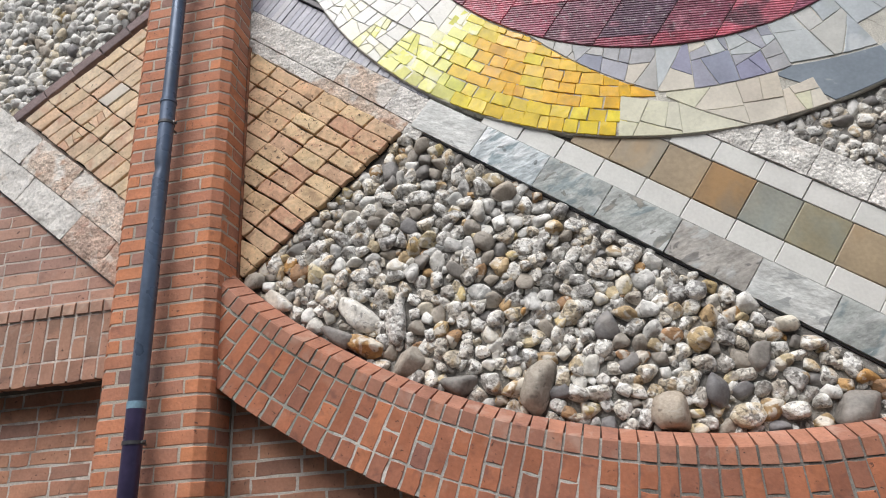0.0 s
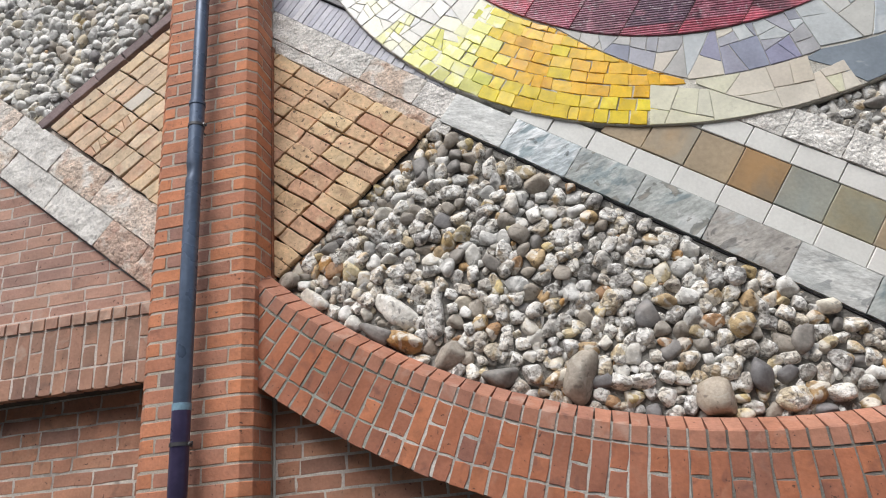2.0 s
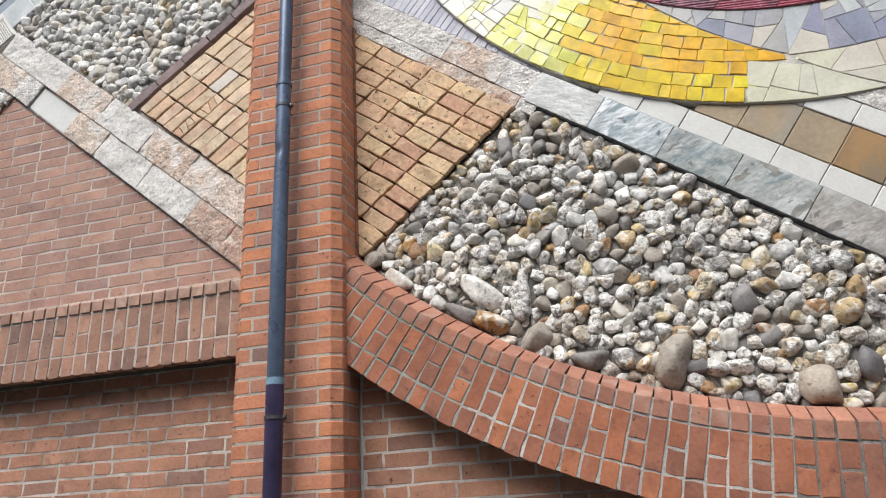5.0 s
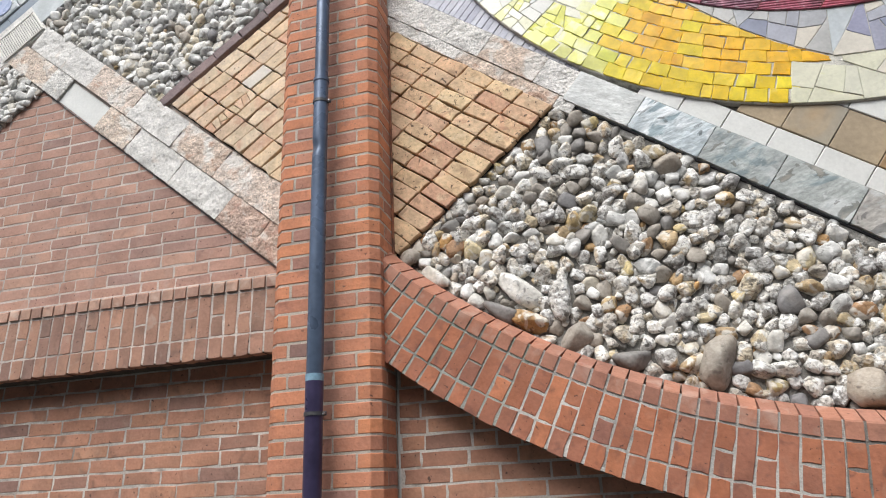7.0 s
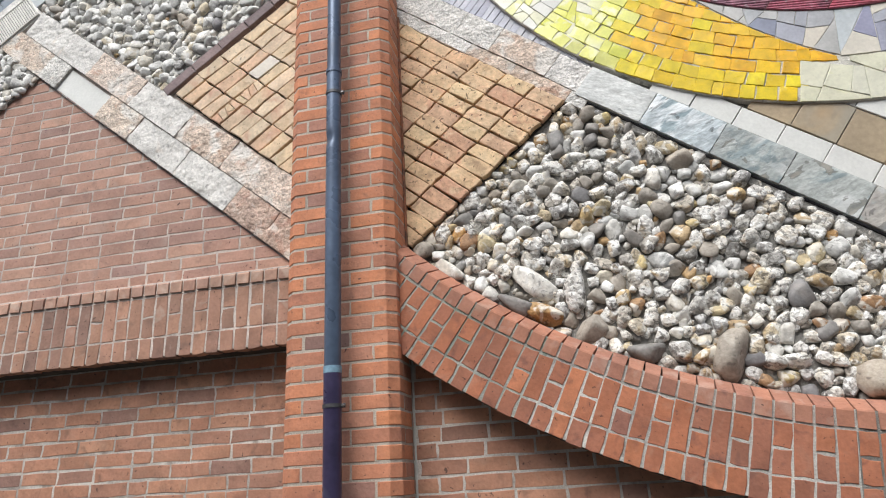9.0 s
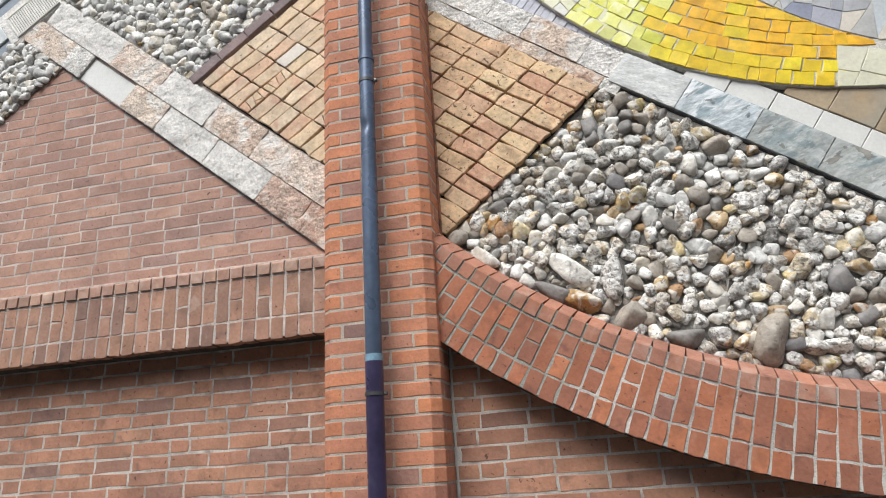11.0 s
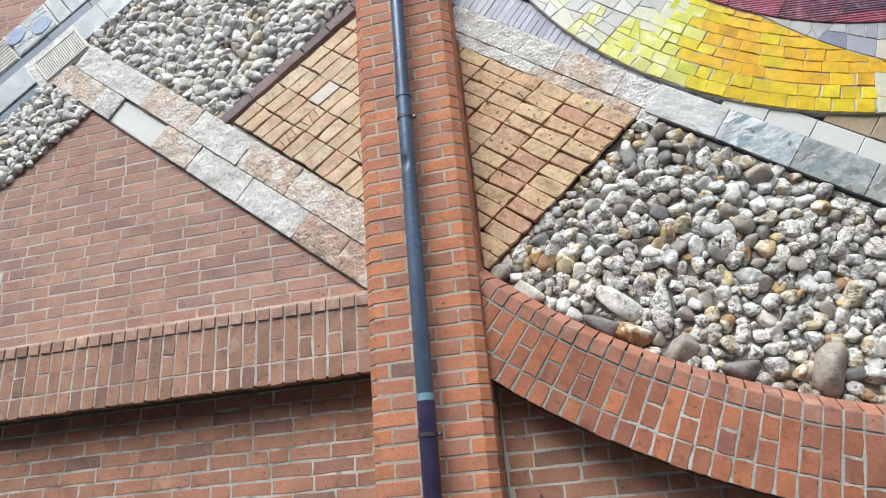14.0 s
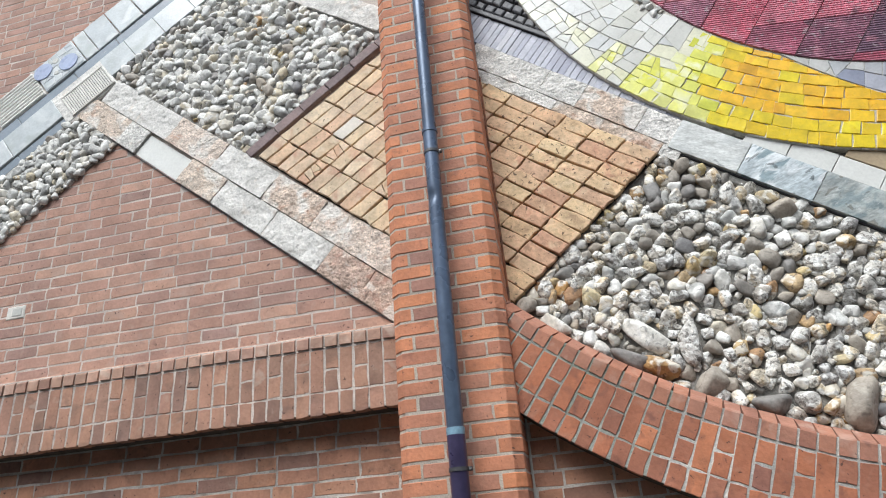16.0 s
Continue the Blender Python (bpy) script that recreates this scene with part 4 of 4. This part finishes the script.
part("edge_strip", box("edge_strip", PX1 + 0.001, PX1 + 0.012, MURAL_R - 0.03, MURAL_R + 0.05, 2.78, 4.5, M["rusty"]), pillar, label="rusty steel edge strip")

# ---- stone strips over the gable ----
strip("stone_strip", "lower row of rough white and pinkish stone slabs", "stone strip", SL, -39.7, MURAL_L, 0.0, 0.205, [-2.04, -1.66, -1.145, -0.63, -0.28, 0.12], [M["travertine"], M["whitestone"], M["whitestone"], M["rose_stone"], M["rose_stone"]], crag=0.0085, depth=0.06, gap=0.003)
strip("stone_strip", "end slabs of rough pinkish and white stone", "stone strip", SL, -39.7, MURAL_L - 0.004, 0.0, 0.205, [-3.3, -2.77, -2.545], [M["travertine"], M["granite"]], crag=0.0085, depth=0.06, gap=0.003)
strip("recessed_slab", "smooth pale grey slab set back in the strip", "stone slab", SL, -39.7, MURAL_L + 0.018, 0.0, 0.19, [-2.543, -2.042], [M["white"]], 0.001, 0.003)
strip("stone_strip", "upper row of rough white and pinkish stone slabs", "stone strip", SL, -39.7, MURAL_L - 0.004, 0.208, 0.43, [-3.2, -2.757, -2.374, -1.85, -1.326, -0.87, -0.45, -0.05, 0.12], [M["whitestone"], M["whitestone"], M["travertine"], M["whitestone"], M["travertine"], M["travertine"], M["travertine"], M["rose_stone"]], crag=0.0085, depth=0.06, gap=0.003)
part("shadow_rail", slab("shadow_rail", rect(2.9, 0.005), 0.05, 0.002, M["rail"]), wall_left, on_wall(*(lambda p: (p[0], MURAL_L + 0.012, p[1]))(SL(-1.32, -0.007)), -39.7), "thin dark strip in place of the shadow under the slabs")
TR, TR_inv = frame_at(-2.43, 5.07, -36.5)
strip("stone_strip", "row of pale stone slabs above the pebbles", "stone strip", TR, -36.5, MURAL_L - 0.012, 0.0, 0.2, [-1.6, -1.2, -0.8, -0.4, 0.0, 0.3], [M["whitestone"]], crag=0.0085)

# ---- rising slate band ----
ribbed = tagged(new("ribbed_block", slab("ribbed_block", rect(0.46, 0.33), 0.06, 0.006, M["ribstone"], 0.002, rng)), "sandstone block with long raised ribs", "stone block")
ribbed.matrix_basis = on_wall(*(lambda p: (p[0], MURAL_L + 0.006, p[1]))(UL(-0.24, 0.175)), 36.2)
for i in range(9):
    part("rib", slab("rib", rect(0.45, 0.026), 0.03, 0.006, M["ribstone"], 0.001, rng), ribbed, Matrix.Translation((0, -0.009, -0.145 + 0.036 * i)))
strip("ribbed_block", "further sandstone block of the rising band", "stone block", UL, 36.2, MURAL_L, 0.01, 0.34, [-1.4, -0.94, -0.48], [M["ribstone"]], crag=0.0085)
disc_slab = tagged(new("disc_mosaic", slab("disc_mosaic", rect(0.41, 0.33), 0.05, 0.004, M["greyblue"], 0.002, rng)), "pale slab inlaid with two round blue discs", "mosaic slab")
disc_slab.matrix_basis = on_wall(*(lambda p: (p[0], MURAL_L, p[1]))(UL(0.21, 0.18)), 36.2)
for dx, dz, dr in ((-0.135, 0.06, 0.09), (0.085, -0.045, 0.09)):
    part("disc", slab("disc", [(dr * math.cos(2 * math.pi * i / 24), dr * 0.94 * math.sin(2 * math.pi * i / 24)) for i in range(24)], 0.02, 0.003, M["disc"]), disc_slab, Matrix.Translation((dx, -0.009, dz)), "blue glazed disc")
for dx, dz, dr in ((0.0, 0.075, 0.03), (-0.05, -0.055, 0.022)):
    part("small_disc", slab("small_disc", [(dr * math.cos(2 * math.pi * i / 14), dr * math.sin(2 * math.pi * i / 14)) for i in range(14)], 0.02, 0.003, M["ivory"]), disc_slab, Matrix.Translation((dx, -0.006, dz)), "small pale round piece")
for s in shatter(inset(rect(0.41, 0.33), 0.012), 0.07, rng):
    part("chip", slab("chip", inset(s, 0.003), 0.02, 0.002, M["greyblue"], 0.001, rng), disc_slab, Matrix.Translation((0, -0.003, 0)))
strip("slate_strip", "upper row of pale grey slate slabs", "stone strip", UL, 36.2, MURAL_L, 0.01, 0.36, [0.425, 0.55, 0.775, 1.03, 1.45, 1.9, 2.4], [M["greyblue"], M["greyblue"], M["greyblue"]], 0.004, 0.005, gap=0.009)
strip("slate_strip", "narrow row of darker grey slate", "stone strip", UL, 36.2, MURAL_L + 0.012, -0.1, 0.006, steps(-1.4, 2.4, 0.55, 0.06), [M["bluestone"]], 0.001, 0.003)
strip("slate_strip", "lower row of light blue-grey slabs", "stone strip", UL, 36.2, MURAL_L, -0.36, -0.102, [0.45, 0.755, 1.06, 1.38, 1.7, 2.1, 2.5], [M["greyblue"]], 0.001, 0.004)
strip("slate_strip", "light blue-grey slabs over the small pebbles", "stone strip", UL, 36.2, MURAL_L, -0.36, -0.102, [-1.4, -0.95, -0.5, 0.0], [M["greyblue"]], 0.001, 0.004)
strip("slate_strip", "narrow darker slate edging", "stone strip", UL, 36.2, MURAL_L + 0.01, -0.45, -0.364, steps(-1.4, 0.0, 0.5), [M["bluestone"]], 0.001, 0.003)
grate = tagged(new("vent_grate", slab("vent_grate", rect(0.48, 0.33), 0.04, 0.006, M["whitestone"], 0.001, rng)), "pale ventilation grate with narrow bars", "grate")
grate.matrix_basis = on_wall(*(lambda p: (p[0], MURAL_L - 0.004, p[1]))(UL(0.25, -0.285)), 36.2) @ Matrix.Diagonal((1.06, 1, 1.08, 1))
part("dark_opening", slab("dark_opening", rect(0.36, 0.21), 0.01, 0.001, M["rail"]), grate, Matrix.Translation((0.03, -0.003, -0.03)), "dark opening behind the bars")
for i in range(20):
    part("bar", slab("bar", rect(0.0132, 0.21), 0.012, 0.002, M["plastic"]), grate, Matrix.Translation((0.03 - 0.171 + 0.018 * i, -0.009, -0.03)))
for w, h, x, zz in ((0.4, 0.016, 0.03, 0.083), (0.4, 0.016, 0.03, -0.143), (0.016, 0.21, -0.162, -0.03), (0.016, 0.21, 0.222, -0.03)):
    part("frame_bar", slab("frame_bar", rect(w, h), 0.014, 0.003, M["plastic"]), grate, Matrix.Translation((x, -0.012, zz)))

# ---- round ceramic picture ----
sunpic = tagged(new("ceramic_mosaic"), "round mosaic of yellow, orange, cream and grey ceramic pieces", "mosaic")
part("plate", slab("plate", [(SUN_C[0] + SUN_R * math.cos(2 * math.pi * i / 160), SUN_C[1] + SUN_R * math.sin(2 * math.pi * i / 160)) for i in range(160)], 0.08, 0.004, M["pale_grout"]), sunpic, Matrix.Translation((0, MURAL_R - 0.0145, 0)), "pale mortar plate with a dark edge")
FACE = MURAL_R - 0.0195


def polar(a, r):
    return SUN_C[0] + r * math.cos(radians(a)), SUN_C[1] + r * math.sin(radians(a))


def inner(a):
    """The radius, from the picture's centre, of the ribbed heart's rim."""
    t = radians(a)
    d = SUN_C[1] - RED_C[1]
    return -d * math.sin(t) + math.sqrt(max(0.0, RED_R ** 2 - (d * math.cos(t)) ** 2))


def amber(a):
    """The radius where the orange pieces end."""
    return 1.9 + 0.4 * max(0.0, (a - 236) / 28) ** 1.1


def bend(poly, fine=0.06):
    """Takes a polygon of (degrees, radius) to the wall, following the curve."""
    out = []
    for i, q in enumerate(poly):
        p = poly[i - 1]
        n = max(1, round(abs(q[0] - p[0]) * 0.04 / fine))
        out += [polar(p[0] + (q[0] - p[0]) * j / n, p[1] + (q[1] - p[1]) * j / n) for j in range(1, n + 1)]
    return out


def ceramic(poly, mat, gap=0.0013, tilt=0.01, bevel=0.002, out=0.002, rough=0.0015, sink=0.0, inside=()):
    poly = clip(poly if area(poly) > 0 else poly[::-1], inside)
    if not poly:
        return
    w = inset(poly, gap)
    if area(w) < 0.0002:
        return
    tilt *= min(1.0, 0.06 / math.sqrt(area(w)))
    cx, cz = sum(p[0] for p in w) / len(w), sum(p[1] for p in w) / len(w)
    me = slab("tessera", [(x - cx, z - cz) for x, z in w], 0.03, bevel, mat, rough if len(w) < 9 else 0, rng)
    part("tessera", me, sunpic, on_wall(cx, FACE + min(sink, 0.0015) + rng.uniform(-out, out * 0.6), cz, 0, rng.gauss(0, tilt), rng.gauss(0, tilt)))


def beyond(a, radius):
    """The line along a curve of that radius at an angle; what lies outside it is kept."""
    p, q = polar(a - 0.5, radius(a - 0.5)), polar(a + 0.5, radius(a + 0.5))
    t = Vector(q) - Vector(p)
    n = Vector((t.y, -t.x)).normalized()
    return [(*polar(a, radius(a)), n.x, n.y)]


# yellow and orange rows
r = SUN_R - 0.004
while r > 1.8:
    h = rng.uniform(0.07, 0.088)
    a = 222 + rng.uniform(0, 2)
    while a < 265:
        l = rng.choice((0.06, 0.085, 0.1, 0.105, 0.115, 0.12, 0.135))
        da = math.degrees(l / r)
        mid, rm = a + da / 2, r - h / 2
        left = 223.5 + (SUN_R - rm) * 7 + rng.uniform(-0.8, 0.8)
        right = 257.6 if rm > 2.3 else 263.6
        if left < mid < right and r > inner(mid):
            kind = "orange" if mid > 234.6 + rng.uniform(-0.6, 0.6) and rm < 2.36 + rng.uniform(-0.03, 0.03) else "lemon" if mid < 233 + rng.uniform(-2.5, 2.0) else "yellow"
            if kind == "orange" and rng.random() < 0.06:
                kind = "yellow"
            s, d = rng.uniform(-0.4, 0.4), rng.uniform(-0.008, 0.008)
            edges = beyond(mid, lambda v: inner(v) + 0.012) + (beyond(mid, amber) if mid > 236 else [])
            ceramic(bend([(a + s * 0.5, r - h), (a + da, r - h - d), (a + da - s * 0.5, r), (a, r)]), M[kind], 0.0015, 0.03, 0.0028, 0.0032, rough=0.0036, inside=edges)
        a += da
    r -= h


def field(a0, a1, r0, r1, size, choose, gap=0.0013, sink=0.0):
    """Broken tiles over a stretch of the ring; r0 and r1 give the radii at an angle; choose(a, r) gives a material or None."""
    n = max(1, round((a1 - a0) / 9))
    for i in range(n):
        p, q = a0 + (a1 - a0) * i / n, a0 + (a1 - a0) * (i + 1) / n
        s = 0.0262 * 1.45
        cell = [(p * s, r0(p)), (q * s, r0(q)), (q * s, r1(q)), (p * s, r1(p))]
        for piece in shatter(cell, size * rng.uniform(0.8, 1.3), rng):
            back = [(u / s, v) for u, v in piece]
            ma, mr = sum(u for u, _ in back) / len(back), sum(v for _, v in back) / len(back)
            mat = choose(ma, mr)
            if mat:
                w = bend(back)
                ceramic(w, mat, gap, rough=0.0015 if gap < 0.002 else 0.004, sink=sink, inside=beyond(ma, lambda v: inner(v) + 0.006))


left_edge = lambda rr: 224.5 + (SUN_R - rr) * 7
split = lambda a: 2.36 - 0.006 * (a - 205)
pick = lambda names: M[rng.choice(names)]
field(176, 222, split, lambda a: SUN_R - 0.004, 0.085, lambda a, rr: pick(["ivory", "ivory", "cream"]) if a < 214 else pick(["cream", "ivory", "lemon"]))
field(222, 228, split, lambda a: SUN_R - 0.004, 0.085, lambda a, rr: pick(["cream", "lemon"]) if a < left_edge(rr) + 2.5 else None, sink=0.003)
field(176, 222, lambda a: inner(a) + 0.09 * (a < 219), lambda a: split(a) - 0.008, 0.1, lambda a, rr: pick(["ivory", "ivory", "white"]))
field(222, 232, lambda a: inner(a), lambda a: split(a) - 0.008, 0.1, lambda a, rr: pick(["ivory", "cream"]) if a < left_edge(rr) + 2.5 else None, sink=0.003)
lip = lambda a: 2.3 + max(0.0, a - 263.2) * 0.0265          # where the cream wedge meets the sand-coloured pieces
field(257.9, 273, lip, lambda a: SUN_R - 0.004, 0.12, lambda a, rr: pick(["cream"] * 7 + ["lemon"]) if a < 270 else M["lemon"])
field(264, 282.6, lambda a: 2.288, lambda a: min(SUN_R - 0.004, lip(a) - 0.004), 0.13, lambda a, rr: pick(["sand", "sand", "sand", "cream"]) if a < 279.2 + (rr - 2.3) * 20 else None)
field(238, 263, lambda a: inner(a), lambda a: amber(a) - 0.006, 0.105, lambda a, rr: pick(["lilac"] * 5 + ["greyblue", "sand"]), gap=0.0018)
field(263, 274, lambda a: inner(a), lambda a: 2.283, 0.115, lambda a, rr: pick(["lilac", "lilac", "lilac", "greyblue", "sand"]), gap=0.0018)
field(274, 281, lambda a: inner(a), lambda a: 2.283, 0.11, lambda a, rr: pick(["lilac", "greyblue", "lilac"]), gap=0.0018)
field(281, 292, lambda a: inner(a), lambda a: 2.262 + (a - 281) * 0.009, 0.15, lambda a, rr: pick(["greyblue", "greyblue", "ivory"]), gap=0.0024)
field(292, 300, lambda a: 2.375, lambda a: SUN_R - 0.004, 0.15, lambda a, rr: M["greyblue"] if a > 292.6 + (rr - 2.37) * 12 else None)
field(292, 330, lambda a: inner(a), lambda a: 2.0, 0.2, lambda a, rr: M["yellow"])
field(292, 330, lambda a: 2.0, lambda a: 2.2, 0.16, lambda a, rr: M["greyblue"])
ceramic(bend([(278.3, 2.3), (281, 2.275), (286.7, 2.325), (292, 2.372), (294.5, SUN_R - 0.004), (283.3, SUN_R - 0.004), (281.1, 2.41)]), M["bluestone"], 0.003)
field(299.5, 330, lambda a: 2.21, lambda a: SUN_R - 0.004, 0.2, lambda a, rr: M["greyblue"])

# ribbed crimson heart
heart = tagged(new("ribbed_heart"), "crimson and black ribbed ceramic tiles in the mosaic's centre", "mosaic")
rim = [(RED_C[0] + RED_R * math.cos(2 * math.pi * i / 90), RED_C[1] + RED_R * math.sin(2 * math.pi * i / 90)) for i in range(90)]
lines = [(x, z, RED_C[0] - x, RED_C[1] - z) for x, z in rim]
part("plate", slab("plate", rim, 0.03, 0.003, M["rust_strip"]), heart, Matrix.Translation((0, FACE + 0.002, 0)), "dark mortar plate")
HA, HA_inv = frame_at(RED_C[0], RED_C[1], -7.0)
for i in range(-8, 9):
    for j in range(-8, 3):
        a, b = i * 0.34 + j * 0.17, j * 0.29
        v, f, count = [], [], 0
        for k in range(17):
            b0 = b + 0.002 + k * 0.0169
            b1, sk = b0 + 0.0145, 0.58
            quad = [HA(a + 0.0012 + (b0 - b) * sk, b0), HA(a + 0.3388 + (b0 - b) * sk, b0), HA(a + 0.3388 + (b1 - b) * sk, b1), HA(a + 0.0012 + (b1 - b) * sk, b1)]
            quad = clip(quad, lines)
            if not quad or area(quad) < 0.0001:
                continue
            n, ins = len(quad), inset(quad, 0.0028)
            base = len(v)
            v += [(x, 0, z) for x, z in ins] + [(x, 0.012, z) for x, z in quad]
            f.append(tuple(base + q for q in range(n)))
            f += [(base + (q + 1) % n, base + q, base + n + q, base + n + (q + 1) % n) for q in range(n)]
        if v:
            part("ribbed_tile", from_pydata("ribbed_tile", v, f, M["red"]), heart, Matrix.Translation((0, FACE - 0.0085 + rng.uniform(-0.0025, 0.0025), 0)))

# ---- pebble panels ----
def in_field_r(x, z, r):
    a, b = SR_inv(x, z)
    c = (x + 0.734) * math.sin(radians(38.8)) - (z - 3.652) * math.cos(radians(38.8))
    return b < -0.01 - r * 0.7 and c > 0.008 + r * 0.7 and math.dist((x, z), ARC_C) < ARC_R - 0.045 - r * 0.75 and x > PX1 + r and x < 2.9


panel_r = tagged(new("pebble_panel"), "speckled grey, white and rusty pebbles set in cement", "pebble panel", "pebble panels")
BED_R = MURAL_R + 0.03
part("cement_bed", slab("cement_bed", [(-1.76, 2.6), (2.8, 1.1), (-0.73, 3.66)], 0.03, 0.001, M["cement"]), panel_r, Matrix.Translation((0, BED_R + 0.004, 0)), "rough grey cement bed")
# marked stones: x, z, half length, half height, turn, material
MARKED = [(-0.1, 2.06, 0.12, 0.066, 72, "pebble_tan"), (-1.01, 2.375, 0.085, 0.05, -18, "pebble_rust"), (0.512, 1.885, 0.085, 0.075, 80, "pebble_tan"),
          (1.31, 1.85, 0.105, 0.075, 4, "pebble_dark"), (-1.03, 2.56, 0.125, 0.062, -26, "pebble_pale"), (-0.505, 2.13, 0.075, 0.055, -12, "pebble_dark"),
          (-1.655, 2.815, 0.06, 0.045, 30, "pebble_tan"), (0.704, 2.254, 0.055, 0.05, 35, "pebble_rust"), (0.955, 2.135, 0.065, 0.038, 60, "pebble_dark"),
          (0.72, 1.985, 0.075, 0.045, 80, "pebble_dark"), (0.275, 2.335, 0.07, 0.046, 80, "pebble_dark"), (-1.5, 2.7, 0.075, 0.04, -35, "pebble_pale"),
          (-0.81, 2.5, 0.1, 0.055, 75, "pebble"), (0.08, 2.92, 0.04, 0.034, 0, "pebble_rust"), (-0.17, 3.17, 0.058, 0.05, 0, "pebble_tan"),
          (-0.33, 2.12, 0.06, 0.075, 0, "pebble"), (0.82, 1.87, 0.075, 0.055, 5, "pebble"), (1.05, 1.86, 0.07, 0.055, 10, "pebble"), (-0.76, 2.28, 0.08, 0.055, 25, "pebble_tan"), (-1.14, 2.445, 0.11, 0.05, -30, "pebble_dark")]
taken = []
for x, z, a, b, turn, mat in MARKED:
    m = on_wall(x, BED_R - 0.02, z, turn) @ Matrix.Diagonal((a, min(a, b) * 0.95, b, 1))
    part("pebble", stone_mesh(100 + len(taken), M[mat]) if mat != "pebble" else stone(M[mat], rng), panel_r, m)
    n = 1 if a / b < 1.4 else 3
    for i in range(n):
        k = (i - (n - 1) / 2) * (a - b) * 0.9
        taken.append((x + k * math.cos(radians(turn)), z + k * math.sin(radians(turn)), b * 1.1 if n > 1 else (a + b) / 2 * 1.08))
rows = pack(in_field_r, -1.76, 2.9, 1.5, 3.65, (0.047, 0.042, 0.0365, 0.0315, 0.0265, 0.021, 0.016), (150, 1500, 7000, 12000, 16000, 17000, 10000), rng, taken)
pebbles(panel_r, rows, BED_R, [(M["pebble"], 0.58), (M["pebble_pale"], 0.18), (M["pebble_dark"], 0.05), (M["pebble_rust"], 0.12), (M["pebble_tan"], 0.07)], rng, 281, (-0.6, 2.5), 10)


def in_field_l(x, z, r):
    return SL_inv(x, z)[1] > 0.435 + r * 0.7 and UL_inv(x, z)[1] < -0.37 - r * 0.6 and BR_inv(x, z)[1] > 0.016 + r * 0.7 and TR_inv(x, z)[1] < -0.01 - r * 0.7 and x < PX0 + 0.05


panel_l = tagged(new("pebble_panel"), "pale rounded river pebbles set in cement", "pebble panel", "pebble panels")
BED_L = MURAL_L + 0.02
part("cement_bed", slab("cement_bed", [UL(0.5, -0.45), (-3.4, 4.2), (-2.3, 5.05), UL(2.2, -0.4)], 0.03, 0.001, M["cement"]), panel_l, Matrix.Translation((0, BED_L - 0.008, 0)), "rough grey cement bed")
rows = pack(in_field_l, -4.9, -2.25, 4.2, 6.4, (0.047, 0.041, 0.035, 0.029, 0.025, 0.02, 0.016, 0.012), (40, 700, 5500, 10000, 14000, 14000, 14000, 14000), rng)
pebbles(panel_l, rows, BED_L, [(M["pebble_pale"], 0.84), (M["pebble"], 0.05), (M["pebble_dark"], 0.04), (M["pebble_tan"], 0.05), (M["pebble_rust"], 0.012)], rng, 300, (-3.3, 4.6))


def in_field_s(x, z, r):
    u, v = UL_inv(x, z)
    return -1.0 + r * 0.4 < v < -0.46 - r * 0.6 and SL_inv(x, z)[0] < (-2.76 if SL_inv(x, z)[1] < -0.008 - r * 0.7 else -3.31) - r * 0.5 and x > -6.6


panel_s = tagged(new("pebble_panel"), "sloping band of small pale pebbles above the brick gable", "pebble panel", "pebble panels")
part("cement_bed", slab("cement_bed", [UL(-1.6, -0.99), SL(-2.75, -0.004), SL(-3.28, -0.004), SL(-3.28, 0.3), UL(-1.6, -0.45)], 0.05, 0.001, M["cement"]), panel_s, Matrix.Translation((0, MURAL_L + 0.012, 0)), "rough grey cement bed")
rows = pack(in_field_s, -6.7, -4.4, 3.2, 5.2, (0.044, 0.037, 0.031, 0.026, 0.02, 0.015), (40, 900, 5000, 9000, 9000, 9000), rng)
pebbles(panel_s, rows, MURAL_L + 0.012, [(M["pebble_pale"], 0.9), (M["pebble"], 0.06), (M["pebble_tan"], 0.04)], rng, 300, (-4.6, 4.6))


def in_field_t(x, z, r):
    return SR_inv(x, z)[1] > 0.915 + r * 0.7 and math.dist((x, z), SUN_C) > SUN_R + 0.004 + r * 0.8 and x < 2.9


panel_t = tagged(new("pebble_panel"), "grey pebbles between granite strip and round mosaic", "pebble panel", "pebble panels")
part("cement_bed", slab("cement_bed", [SR(1.0, 0.91), SR(2.6, 0.91), (2.9, 3.7), (2.0, 3.6)], 0.03, 0.001, M["cement"]), panel_t, Matrix.Translation((0, BED_R - 0.006, 0)), "rough grey cement bed")
rows = pack(in_field_t, 1.0, 2.9, 2.2, 4.2, (0.042, 0.036, 0.03, 0.025, 0.02, 0.015), (60, 700, 3000, 7000, 9000, 9000), rng)
pebbles(panel_t, rows, BED_R, [(M["pebble"], 0.72), (M["pebble_dark"], 0.1), (M["pebble_pale"], 0.18)], rng, 200, (1.5, 3.3), 5)

rows = pack(lambda x, z, r: RED_R + 0.004 + r * 0.6 < math.dist((x, z), RED_C) < RED_R + 0.095 - r * 0.6 and 176 < math.degrees(math.atan2(z - SUN_C[1], x - SUN_C[0])) % 360 < 218, -1.0, 0.0, 4.2, 5.9,
            (0.026, 0.022, 0.018, 0.014), (2500, 4000, 4000, 4000), rng)
panel_u = tagged(new("pebble_panel"), "thin arc of small grey pebbles beside the ribbed tiles", "pebble panel", "pebble panels")
pebbles(panel_u, rows, FACE + 0.008, [(M["pebble_pale"], 0.8), (M["pebble"], 0.2)], rng, 200, (-0.3, 4.8))
